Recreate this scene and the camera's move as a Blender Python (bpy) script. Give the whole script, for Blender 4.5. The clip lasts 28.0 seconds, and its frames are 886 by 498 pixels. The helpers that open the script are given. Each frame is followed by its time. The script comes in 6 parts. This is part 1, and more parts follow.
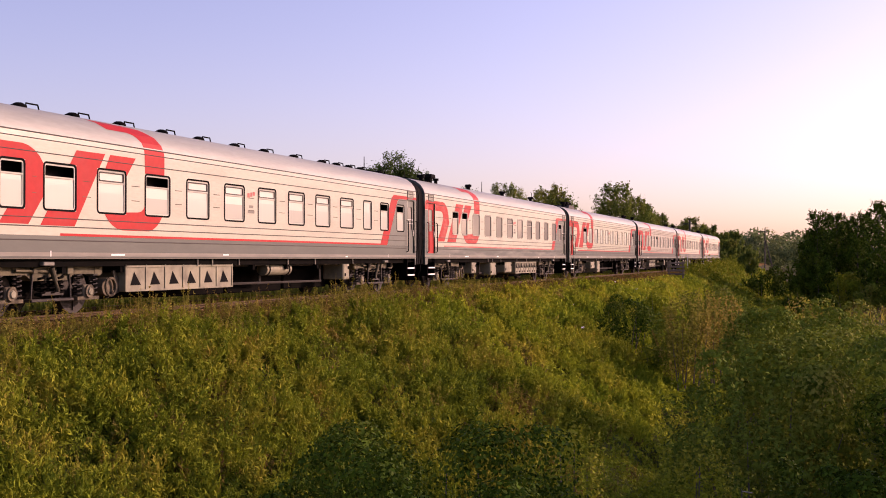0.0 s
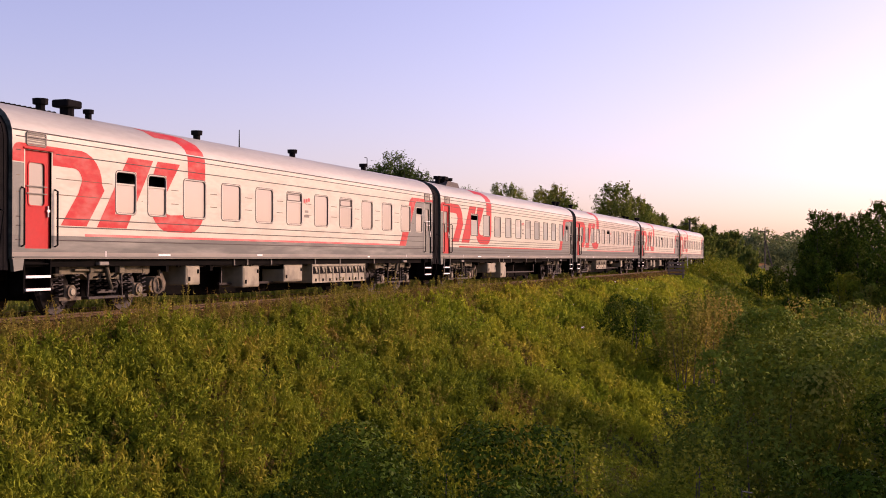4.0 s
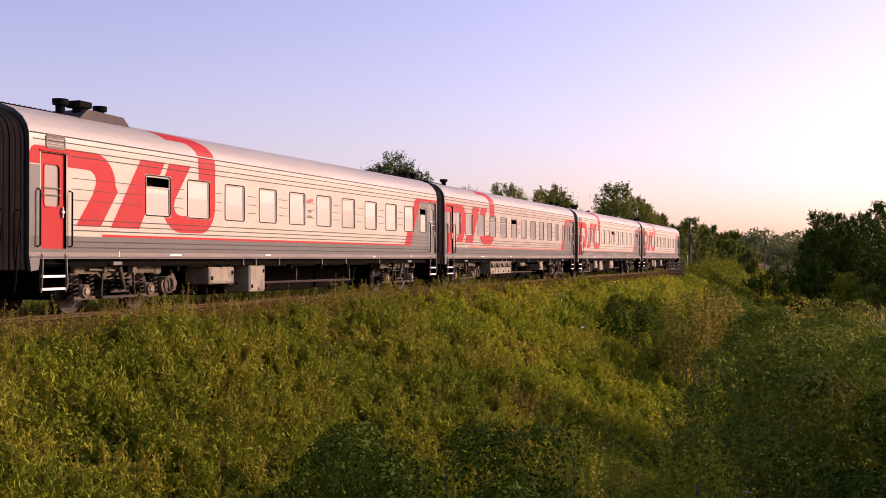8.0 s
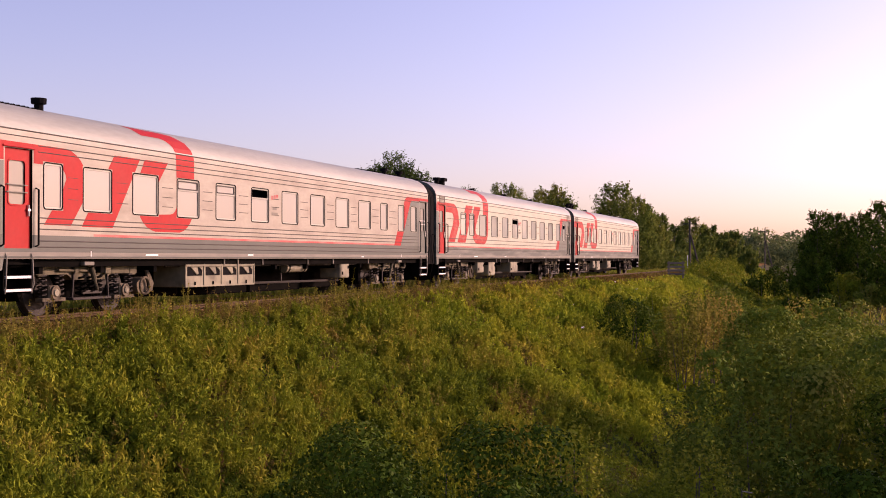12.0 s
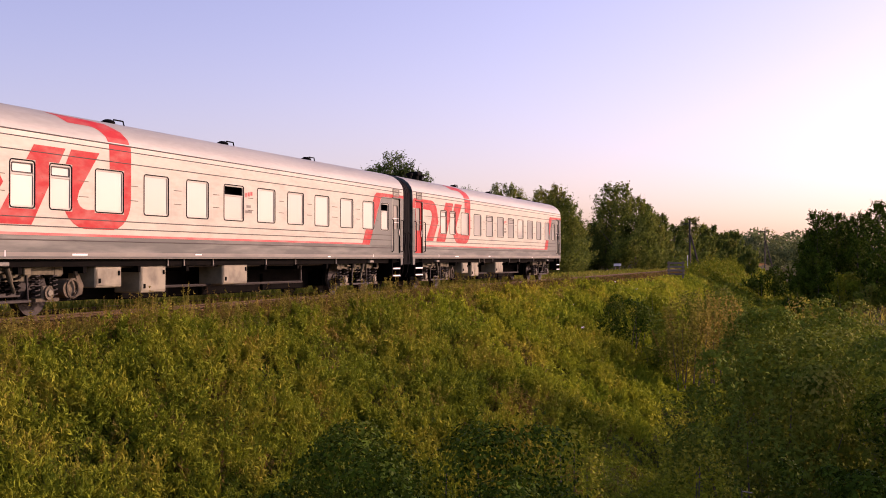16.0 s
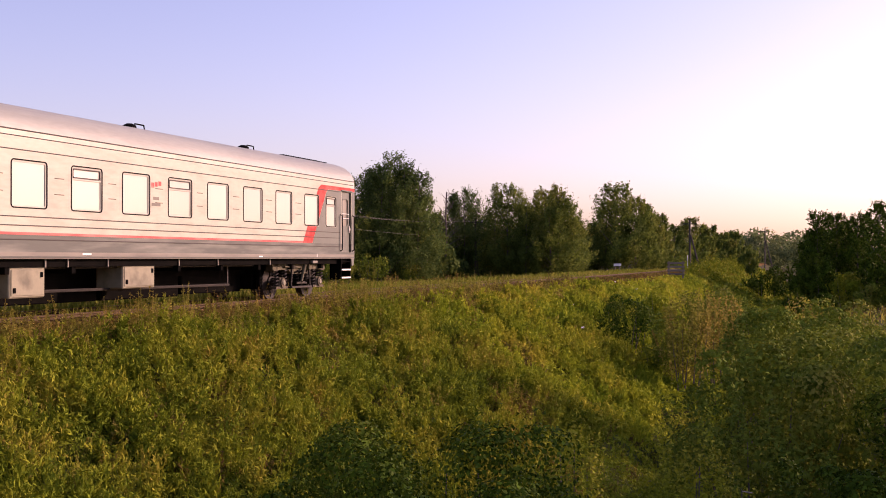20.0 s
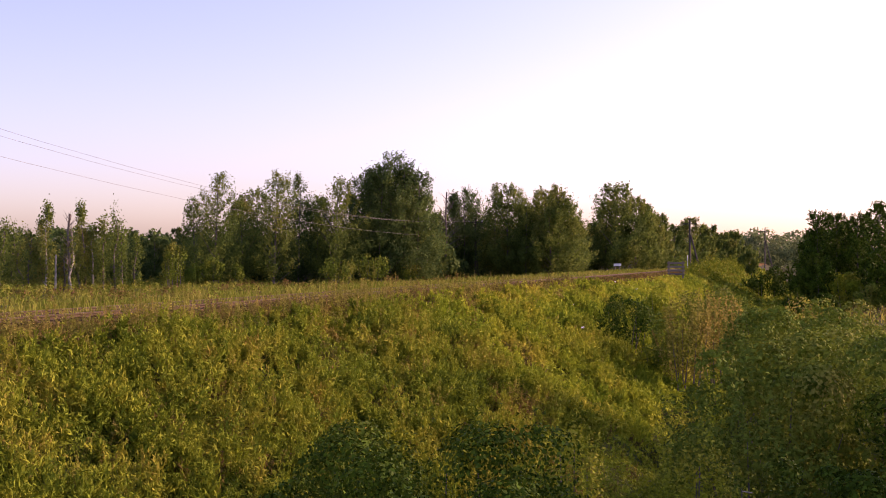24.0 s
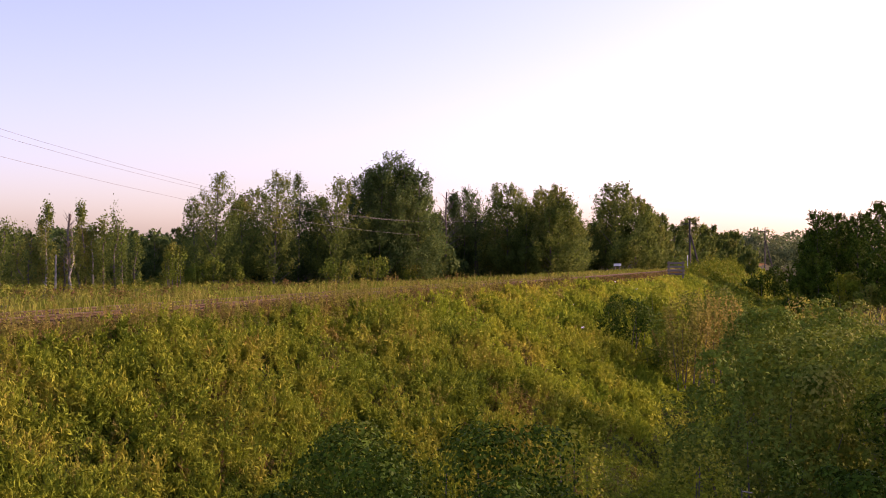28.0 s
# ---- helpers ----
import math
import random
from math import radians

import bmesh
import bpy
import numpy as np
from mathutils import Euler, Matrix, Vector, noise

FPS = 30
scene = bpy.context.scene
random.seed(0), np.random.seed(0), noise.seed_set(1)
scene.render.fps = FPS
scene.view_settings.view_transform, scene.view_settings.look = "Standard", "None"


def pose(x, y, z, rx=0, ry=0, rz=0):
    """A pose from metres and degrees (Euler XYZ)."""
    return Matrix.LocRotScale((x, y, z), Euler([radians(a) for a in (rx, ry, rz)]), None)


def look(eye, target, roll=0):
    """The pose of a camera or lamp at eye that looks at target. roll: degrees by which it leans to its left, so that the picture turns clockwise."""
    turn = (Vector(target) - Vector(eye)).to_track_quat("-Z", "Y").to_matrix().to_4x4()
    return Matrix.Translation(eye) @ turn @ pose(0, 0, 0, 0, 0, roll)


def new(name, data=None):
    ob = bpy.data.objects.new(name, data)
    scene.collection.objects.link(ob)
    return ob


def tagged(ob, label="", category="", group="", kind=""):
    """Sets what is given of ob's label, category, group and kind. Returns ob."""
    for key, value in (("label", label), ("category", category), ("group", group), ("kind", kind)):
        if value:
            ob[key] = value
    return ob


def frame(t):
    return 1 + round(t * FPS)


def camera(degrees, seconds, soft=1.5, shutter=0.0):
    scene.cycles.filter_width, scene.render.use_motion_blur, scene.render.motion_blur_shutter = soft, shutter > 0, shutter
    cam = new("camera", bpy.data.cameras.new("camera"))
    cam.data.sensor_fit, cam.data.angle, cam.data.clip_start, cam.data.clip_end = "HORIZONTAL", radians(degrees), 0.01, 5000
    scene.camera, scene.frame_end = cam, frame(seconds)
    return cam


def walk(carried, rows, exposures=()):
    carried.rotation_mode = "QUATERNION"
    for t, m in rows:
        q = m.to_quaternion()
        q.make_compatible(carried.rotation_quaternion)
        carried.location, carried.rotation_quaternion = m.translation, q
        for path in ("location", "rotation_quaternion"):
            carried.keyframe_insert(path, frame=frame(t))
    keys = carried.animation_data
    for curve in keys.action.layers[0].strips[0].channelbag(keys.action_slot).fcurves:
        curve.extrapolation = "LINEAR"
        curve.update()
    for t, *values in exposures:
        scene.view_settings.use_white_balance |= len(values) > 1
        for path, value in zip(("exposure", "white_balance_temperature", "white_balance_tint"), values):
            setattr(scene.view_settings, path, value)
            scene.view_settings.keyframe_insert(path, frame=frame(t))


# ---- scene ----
L_CAR, L_BODY = 24.54, 23.6
EYE = (0.0, 0.0, 1.173)


def track_y(x):
    """Track centre line: straight, then a very gentle left curve of 8 km radius."""
    return 16.24 + 0.5 * 1.2126e-4 * np.maximum(np.asarray(x, dtype=float) - 46.165, 0.0) ** 2


def train_s(t):
    """Where the front end of the second car stands along the track at t seconds."""
    return ((-3.86e-4 * t - 3.659e-2) * t - 5.533) * t + 40.453


# ---------------------------------------------------------------- camera
cam = camera(42.33, 28.0, soft=0.95)
yaw, lift = 19.072, 0.4603
target = (math.cos(radians(yaw)) * 100, math.sin(radians(yaw)) * 100, EYE[2] + math.tan(radians(lift)) * 100)
walk(cam, [(0, look(EYE, target)), (28, look(EYE, target))],
     exposures=[(0, 0.55, 6900, 58), (17, 0.55, 6900, 58), (20, 0.68, 6900, 58), (22, 0.90, 6750, 60), (24, 1.0, 6700, 60), (28, 1.0, 6700, 60)])

# ---------------------------------------------------------------- sky and sun
SUN_AZ, SUN_EL = -50.0, 19.0      # degrees from the track's direction, and above the horizon
world = bpy.data.worlds.new("world")
scene.world = world
world.use_nodes = True
wt = world.node_tree
sky = wt.nodes.new("ShaderNodeTexSky")
sky.sky_type = "NISHITA"
sky.sun_disc = False
sky.sun_elevation = radians(SUN_EL)
sky.sun_rotation = radians(90 - SUN_AZ)
sky.air_density, sky.dust_density, sky.ozone_density = 1.0, 1.7, 2.0
wt.links.new(sky.outputs[0], wt.nodes["Background"].inputs[0])
wt.nodes["Background"].inputs[1].default_value = 0.137
sun = new("sun", bpy.data.lights.new("sun", "SUN"))
sun.data.energy, sun.data.angle, sun.data.color = 3.05, radians(0.6), (1.0, 0.80, 0.54)
sun.matrix_basis = look((0, 0, 30), (-math.cos(radians(SUN_AZ)) * 30 * math.cos(radians(SUN_EL)),
                                   -math.sin(radians(SUN_AZ)) * 30 * math.cos(radians(SUN_EL)),
                                   30 - 30 * math.sin(radians(SUN_EL))))


# ---------------------------------------------------------------- materials
def node_mat(name):
    m = bpy.data.materials.new(name)
    m.use_nodes = True
    return m, m.node_tree, m.node_tree.nodes["Principled BSDF"]


def surface(name, base, dark, rough=0.6, metal=0.0, scale=3.0, fine=40.0, bump=0.15, spec=0.5, amount=0.5, vary=0.0, stretch=(1, 1, 1)):
    """A paint, metal, stone or wood: two scales of variation and a fine relief."""
    m, nt, b = node_mat(name)
    co = nt.nodes.new("ShaderNodeTexCoord")
    mp = nt.nodes.new("ShaderNodeMapping")
    mp.inputs["Scale"].default_value = stretch
    nt.links.new(co.outputs["Object"], mp.inputs[0])
    n1, n2 = nt.nodes.new("ShaderNodeTexNoise"), nt.nodes.new("ShaderNodeTexNoise")
    n1.inputs["Scale"].default_value, n1.inputs["Detail"].default_value = scale, 5
    n2.inputs["Scale"].default_value, n2.inputs["Detail"].default_value = fine, 4
    nt.links.new(mp.outputs[0], n1.inputs[0])
    nt.links.new(mp.outputs[0], n2.inputs[0])
    ramp = nt.nodes.new("ShaderNodeValToRGB")
    ramp.color_ramp.elements[0].position, ramp.color_ramp.elements[1].position = 0.42, 0.72
    nt.links.new(n1.outputs["Fac"], ramp.inputs[0])
    mul = nt.nodes.new("ShaderNodeMath")
    mul.operation, mul.inputs[1].default_value = "MULTIPLY", amount
    nt.links.new(ramp.outputs[0], mul.inputs[0])
    mix = nt.nodes.new("ShaderNodeMixRGB")
    mix.inputs[1].default_value, mix.inputs[2].default_value = (*base, 1), (*dark, 1)
    nt.links.new(mul.outputs[0], mix.inputs[0])
    hs = nt.nodes.new("ShaderNodeHueSaturation")
    nt.links.new(mix.outputs[0], hs.inputs["Color"])
    val = nt.nodes.new("ShaderNodeMapRange")
    val.inputs["To Min"].default_value, val.inputs["To Max"].default_value = 0.85, 1.15
    nt.links.new(n2.outputs["Fac"], val.inputs[0])
    if vary:
        info = nt.nodes.new("ShaderNodeObjectInfo")
        rv = nt.nodes.new("ShaderNodeMapRange")
        rv.inputs["To Min"].default_value, rv.inputs["To Max"].default_value = 1 - vary, 1 + vary
        nt.links.new(info.outputs["Random"], rv.inputs[0])
        m2 = nt.nodes.new("ShaderNodeMath")
        m2.operation = "MULTIPLY"
        nt.links.new(rv.outputs[0], m2.inputs[0])
        nt.links.new(val.outputs[0], m2.inputs[1])
        nt.links.new(m2.outputs[0], hs.inputs["Value"])
    else:
        nt.links.new(val.outputs[0], hs.inputs["Value"])
    nt.links.new(hs.outputs[0], b.inputs["Base Color"])
    b.inputs["Roughness"].default_value, b.inputs["Metallic"].default_value = rough, metal
    b.inputs["Specular IOR Level"].default_value = spec
    if bump:
        bp = nt.nodes.new("ShaderNodeBump")
        bp.inputs["Strength"].default_value, bp.inputs["Distance"].default_value = bump, 0.02
        nt.links.new(n2.outputs["Fac"], bp.inputs["Height"])
        nt.links.new(bp.outputs[0], b.inputs["Normal"])
    return m


def foliage(name, a, b_, c, patch=0.5, through_leaf=0.28, spread=0.36, gloss=0.05, rough=0.75, rust=None, jitter=0.14, ends=(0.42, 0.58, 0.74, 0.82)):
    """Leaves: colour drifts over patches of the place, and from leaf to leaf; light shines through."""
    m, nt, b = node_mat(name)
    geo = nt.nodes.new("ShaderNodeNewGeometry")
    n1 = nt.nodes.new("ShaderNodeTexNoise")
    n1.inputs["Scale"].default_value, n1.inputs["Detail"].default_value = patch, 3
    nt.links.new(geo.outputs["Position"], n1.inputs[0])
    add = nt.nodes.new("ShaderNodeMath")
    add.operation = "MULTIPLY_ADD"
    add.inputs[1].default_value = jitter
    nt.links.new(geo.outputs["Random Per Island"], add.inputs[0])
    nt.links.new(n1.outputs["Fac"], add.inputs[2])
    ramp = nt.nodes.new("ShaderNodeValToRGB")
    e = ramp.color_ramp.elements
    e[0].position, e[0].color = ends[0], (*a, 1)
    e[1].position, e[1].color = ends[2], (*c, 1)
    mid = e.new(ends[1])
    mid.color = (*b_, 1)
    if rust:
        last = e.new(ends[3])
        last.color = (*rust, 1)
    nt.links.new(add.outputs[0], ramp.inputs[0])
    hs = nt.nodes.new("ShaderNodeHueSaturation")
    val = nt.nodes.new("ShaderNodeMapRange")
    val.inputs["To Min"].default_value, val.inputs["To Max"].default_value = 1 - spread, 1 + spread
    nt.links.new(geo.outputs["Random Per Island"], val.inputs[0])
    nt.links.new(val.outputs[0], hs.inputs["Value"])
    nt.links.new(ramp.outputs[0], hs.inputs["Color"])
    nt.links.new(hs.outputs[0], b.inputs["Base Color"])
    b.inputs["Roughness"].default_value = rough
    b.inputs["Specular IOR Level"].default_value = gloss
    tr = nt.nodes.new("ShaderNodeBsdfTranslucent")
    nt.links.new(hs.outputs[0], tr.inputs[0])
    mx = nt.nodes.new("ShaderNodeMixShader")
    mx.inputs[0].default_value = through_leaf
    nt.links.new(b.outputs[0], mx.inputs[1])
    nt.links.new(tr.outputs[0], mx.inputs[2])
    nt.links.new(mx.outputs[0], nt.nodes["Material Output"].inputs[0])
    return m


M_CREAM = surface("cream_paint", (0.388, 0.396, 0.304), (0.305, 0.296, 0.224), rough=0.38, scale=0.9, fine=9, bump=0.03, amount=0.5, stretch=(0.6, 1, 2.5))
M_WORN = surface("worn_cream_paint", (0.405, 0.413, 0.318), (0.29, 0.278, 0.209), rough=0.45, scale=2.2, fine=9, bump=0.05, amount=0.6, stretch=(0.5, 1, 1.6))
M_DIRTY = surface("dirty_cream_paint", (0.33, 0.305, 0.235), (0.22, 0.19, 0.14), rough=0.5, scale=1.4, fine=9, bump=0.05, amount=0.7, stretch=(0.7, 1, 1.8))
M_GREY = surface("grey_paint", (0.036, 0.050, 0.039), (0.064, 0.077, 0.061), rough=0.5, scale=1.3, fine=12, bump=0.04, amount=0.6, stretch=(0.5, 1, 2))
M_GREY_WORN = surface("scuffed_grey_paint", (0.040, 0.054, 0.043), (0.25, 0.26, 0.21), rough=0.55, scale=1.6, fine=12, bump=0.05, amount=0.55, stretch=(0.35, 1, 2.8))
M_GREY_END = surface("light_grey_paint", (0.070, 0.087, 0.069), (0.115, 0.130, 0.106), rough=0.5, scale=1.3, fine=12, bump=0.04, amount=0.6, stretch=(0.6, 1, 1.6))
M_SILL = surface("dusty_sill_paint", (0.185, 0.178, 0.140), (0.10, 0.096, 0.078), rough=0.65, scale=2.0, fine=14, bump=0.05, amount=0.7, stretch=(0.4, 1, 2))
M_GASKET = surface("pale_rubber_gasket", (0.46, 0.46, 0.38), (0.22, 0.21, 0.17), rough=0.7, scale=4, fine=20, bump=0.03, amount=0.5)
M_RED = surface("red_paint", (0.43, 0.020, 0.015), (0.37, 0.040, 0.032), rough=0.55, spec=0.15, scale=1.6, fine=10, bump=0.03, amount=0.5)
M_RED_WORN = surface("chipped_red_paint", (0.43, 0.023, 0.018), (0.44, 0.24, 0.19), rough=0.55, spec=0.15, scale=3.2, fine=12, bump=0.04, amount=0.40, stretch=(0.6, 1, 1.3))
M_RED_LINE = surface("faded_red_paint", (0.46, 0.07, 0.06), (0.42, 0.25, 0.20), rough=0.5, spec=0.3, scale=2.2, fine=14, bump=0.03, amount=0.8, stretch=(0.5, 1, 3))
M_ROOF = surface("silver_roof_paint", (0.335, 0.345, 0.29), (0.225, 0.235, 0.20), rough=0.5, metal=0.1, scale=0.8, fine=8, bump=0.04, amount=0.6, stretch=(0.4, 2, 2))
# dark trim colour, also painted on the ribs in place of their shading
M_SEAM = surface("dark_trim_and_rib_shade", (0.045, 0.038, 0.033), (0.10, 0.085, 0.075), rough=0.8, scale=2, fine=15, bump=0.0)
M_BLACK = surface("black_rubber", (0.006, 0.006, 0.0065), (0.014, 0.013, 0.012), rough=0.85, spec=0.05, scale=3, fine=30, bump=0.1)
# near-black for steel parts, and for shade below the floor and indoors
M_DARK = surface("dark_steel_and_shade", (0.005, 0.005, 0.0045), (0.012, 0.010, 0.008), rough=0.95, spec=0.03, scale=3, fine=25, bump=0.1)
M_DUST = surface("dusty_grey_steel", (0.125, 0.105, 0.068), (0.010, 0.008, 0.006), rough=0.8, spec=0.2, scale=4, fine=22, bump=0.15, amount=0.85)
M_BOGIE = surface("oily_dusty_steel", (0.146, 0.132, 0.084), (0.013, 0.011, 0.008), rough=0.8, spec=0.15, scale=3.4, fine=20, bump=0.15, amount=0.95)
M_BOX = surface("beige_equipment_paint", (0.245, 0.232, 0.152), (0.080, 0.072, 0.046), rough=0.7, scale=2.5, fine=18, bump=0.08, amount=0.75)
M_WHITE = surface("white_paint", (0.78, 0.77, 0.74), (0.6, 0.58, 0.55), rough=0.5, scale=3, fine=20, bump=0.02)
M_WHEEL = surface("brown_wheel_steel", (0.018, 0.015, 0.011), (0.045, 0.036, 0.025), rough=0.7, metal=0.2, scale=5, fine=25)
M_STEEL = surface("bright_steel", (0.55, 0.54, 0.52), (0.35, 0.33, 0.31), rough=0.35, metal=0.9, scale=5, fine=25)
M_RAIL = surface("rusty_rail", (0.10, 0.068, 0.036), (0.06, 0.04, 0.022), rough=0.85, spec=0.1, scale=2, fine=30)
M_RAILHEAD = surface("worn_rail_head", (0.26, 0.175, 0.09), (0.17, 0.105, 0.05), rough=0.7, spec=0.2, scale=2, fine=30, bump=0.02)
M_SLEEPER = surface("tarred_wood", (0.105, 0.064, 0.034), (0.045, 0.03, 0.018), rough=1.0, spec=0.02, scale=4, fine=30, bump=0.4, vary=0.45)
M_BALLAST = surface("rust_brown_ballast", (0.170, 0.094, 0.024), (0.062, 0.036, 0.012), rough=0.95, spec=0.03, scale=2.5, fine=16, bump=0.8, amount=0.9)
M_SOIL = surface("weedy_soil", (0.055, 0.055, 0.02), (0.03, 0.028, 0.012), rough=1.0, spec=0.05, scale=0.35, fine=5, bump=0.6, amount=0.9)
M_WOOD = surface("weathered_wood", (0.17, 0.14, 0.105), (0.08, 0.064, 0.048), rough=0.85, scale=3, fine=26, bump=0.3, vary=0.25, stretch=(1, 1, 0.3))
M_BARK = surface("grey_bark", (0.13, 0.105, 0.08), (0.06, 0.05, 0.04), rough=0.9, scale=2, fine=14, bump=0.5, stretch=(1, 1, 0.4))
M_BIRCH = surface("pale_birch_bark", (0.36, 0.32, 0.26), (0.07, 0.06, 0.05), rough=0.8, scale=2.5, fine=14, bump=0.2, amount=0.95, stretch=(0.5, 0.5, 1.2))
M_POLE = surface("dark_pole_wood", (0.075, 0.062, 0.048), (0.04, 0.034, 0.027), rough=0.9, scale=3, fine=26, bump=0.3, stretch=(1, 1, 0.3))
M_CABLE = surface("grey_cable", (0.07, 0.066, 0.066), (0.05, 0.05, 0.05), rough=0.6, bump=0)
M_STONE = surface("pale_stone", (0.46, 0.42, 0.38), (0.3, 0.27, 0.24), rough=0.9, scale=4, fine=20, bump=0.4)


def pane_mat(name, tint, rough, coat=1.0):
    m, nt, b = node_mat(name)
    b.inputs["Base Color"].default_value = (*tint, 1)
    b.inputs["Roughness"].default_value = rough
    b.inputs["Specular IOR Level"].default_value = 0.5
    b.inputs["Coat Weight"].default_value, b.inputs["Coat Roughness"].default_value = coat, 0.02
    b.inputs["Coat IOR"].default_value = 1.65
    n = nt.nodes.new("ShaderNodeTexNoise")
    n.inputs["Scale"].default_value = 2.5
    co = nt.nodes.new("ShaderNodeTexCoord")
    nt.links.new(co.outputs["Object"], n.inputs[0])
    bp = nt.nodes.new("ShaderNodeBump")
    bp.inputs["Strength"].default_value, bp.inputs["Distance"].default_value = 0.04, 0.05
    nt.links.new(n.outputs["Fac"], bp.inputs["Height"])
    nt.links.new(bp.outputs[0], b.inputs["Coat Normal"])
    info = nt.nodes.new("ShaderNodeObjectInfo")
    rv = nt.nodes.new("ShaderNodeMapRange")
    rv.inputs["To Min"].default_value, rv.inputs["To Max"].default_value = 0.78, 1.14
    nt.links.new(info.outputs["Random"], rv.inputs[0])
    hs = nt.nodes.new("ShaderNodeHueSaturation")
    hs.inputs["Color"].default_value = (*tint, 1)
    nt.links.new(rv.outputs[0], hs.inputs["Value"])
    nt.links.new(hs.outputs[0], b.inputs["Base Color"])
    return m


# pale base holds the blind and part of the mirrored sky
M_PANE = pane_mat("blind_and_reflection_glass", (0.330, 0.352, 0.312), 0.4, 0.85)
M_CURTAIN = pane_mat("curtain_behind_glass", (0.262, 0.300, 0.268), 0.4, 0.5)
M_PANE_TAN = pane_mat("tan_tinted_window_glass", (0.175, 0.165, 0.140), 0.4, 0.7)
# grime, and the grey-blue of mirrored trees, are both in this base
M_PANE_GREY = pane_mat("grime_and_reflection_glass", (0.195, 0.205, 0.190), 0.4, 0.6)
M_PANE_DOOR = pane_mat("grey_door_glass", (0.16, 0.155, 0.125), 0.45, 0.25)
M_PANE_DARK = pane_mat("dark_window_glass", (0.015, 0.016, 0.018), 0.2)

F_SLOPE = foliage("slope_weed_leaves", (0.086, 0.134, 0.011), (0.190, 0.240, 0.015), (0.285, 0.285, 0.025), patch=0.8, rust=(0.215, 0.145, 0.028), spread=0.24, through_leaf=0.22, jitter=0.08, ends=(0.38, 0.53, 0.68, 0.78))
# lighter copy of F_SLOPE, with sunlight and haze put into the colour
F_SUNNY = foliage("sun_brightened_slope_leaves", (0.175, 0.245, 0.014), (0.310, 0.350, 0.021), (0.390, 0.355, 0.034), patch=0.35, rust=(0.285, 0.205, 0.040), spread=0.22, jitter=0.08)
# dark on purpose: the shade between the weeds is put into this colour
F_UNDER = foliage("painted_shade_undergrowth", (0.030, 0.048, 0.005), (0.048, 0.060, 0.006), (0.066, 0.054, 0.012), patch=0.6, through_leaf=0.0)
F_BROWN = foliage("rusty_weed_leaves", (0.121, 0.127, 0.022), (0.189, 0.144, 0.033), (0.189, 0.105, 0.039), patch=0.9)
F_GRASS = foliage("dry_grass_blades", (0.145, 0.185, 0.018), (0.205, 0.225, 0.027), (0.275, 0.245, 0.044), patch=0.5, spread=0.25)
# F_BUSH has shade and backlight put into its green; F_OLIVE is the lit pair
F_BUSH = foliage("shade_dark_green_leaves", (0.034, 0.072, 0.006), (0.062, 0.110, 0.009), (0.098, 0.132, 0.014), patch=0.7, through_leaf=0.10, spread=0.45, gloss=0.025, rough=0.6, jitter=0.1)
F_OLIVE = foliage("olive_bush_leaves", (0.108, 0.166, 0.018), (0.165, 0.212, 0.023), (0.220, 0.215, 0.035), patch=0.6, spread=0.28, through_leaf=0.18, jitter=0.08)
F_YELLOW = foliage("yellowing_leaves", (0.146, 0.200, 0.012), (0.222, 0.262, 0.017), (0.290, 0.275, 0.028), patch=0.7, spread=0.26, jitter=0.08)
F_RUST = foliage("rusty_willow_leaves", (0.20, 0.21, 0.030), (0.275, 0.25, 0.042), (0.30, 0.225, 0.05), patch=0.8, through_leaf=0.42)
# both wood colours are brightened to take in the haze over the trees
F_TREE = foliage("broad_tree_leaves", (0.088, 0.136, 0.026), (0.138, 0.186, 0.032), (0.190, 0.205, 0.040), patch=0.22, through_leaf=0.45, spread=0.22, rust=(0.20, 0.165, 0.042))
F_FIR = foliage("conifer_needles", (0.066, 0.112, 0.030), (0.098, 0.150, 0.034), (0.135, 0.175, 0.040), patch=0.25, spread=0.22, through_leaf=0.38)
# paler and cooler, with distance haze put into the leaf colour
F_FAR = foliage("haze_tinted_leaves", (0.105, 0.150, 0.062), (0.140, 0.185, 0.072), (0.175, 0.205, 0.078), patch=0.1, through_leaf=0.42)


# ---------------------------------------------------------------- mesh helpers
def part(name, bm, material, parent=None, label=""):
    me = bpy.data.meshes.new(name)
    bmesh.ops.recalc_face_normals(bm, faces=bm.faces)
    bm.to_mesh(me)
    bm.free()
    for m in (material if isinstance(material, (list, tuple)) else [material]):
        me.materials.append(m)
    ob = new(name, me)
    ob.parent = parent
    if label:
        ob["label"] = label
    return ob


def smooth(ob):
    ob.data.polygons.foreach_set("use_smooth", [True] * len(ob.data.polygons))
    return ob


def box(bm, x0, x1, y0, y1, z0, z1, bevel=0.0):
    v = [bm.verts.new((x, y, z)) for x in (x0, x1) for y in (y0, y1) for z in (z0, z1)]
    fs = [bm.faces.new([v[i] for i in f]) for f in ((0, 1, 3, 2), (4, 6, 7, 5), (0, 4, 5, 1), (2, 3, 7, 6), (0, 2, 6, 4), (1, 5, 7, 3))]
    if bevel:
        es = {e for f in fs for e in f.edges}
        bmesh.ops.bevel(bm, geom=list(es), offset=bevel, segments=1, affect="EDGES", profile=0.5)
    return bm


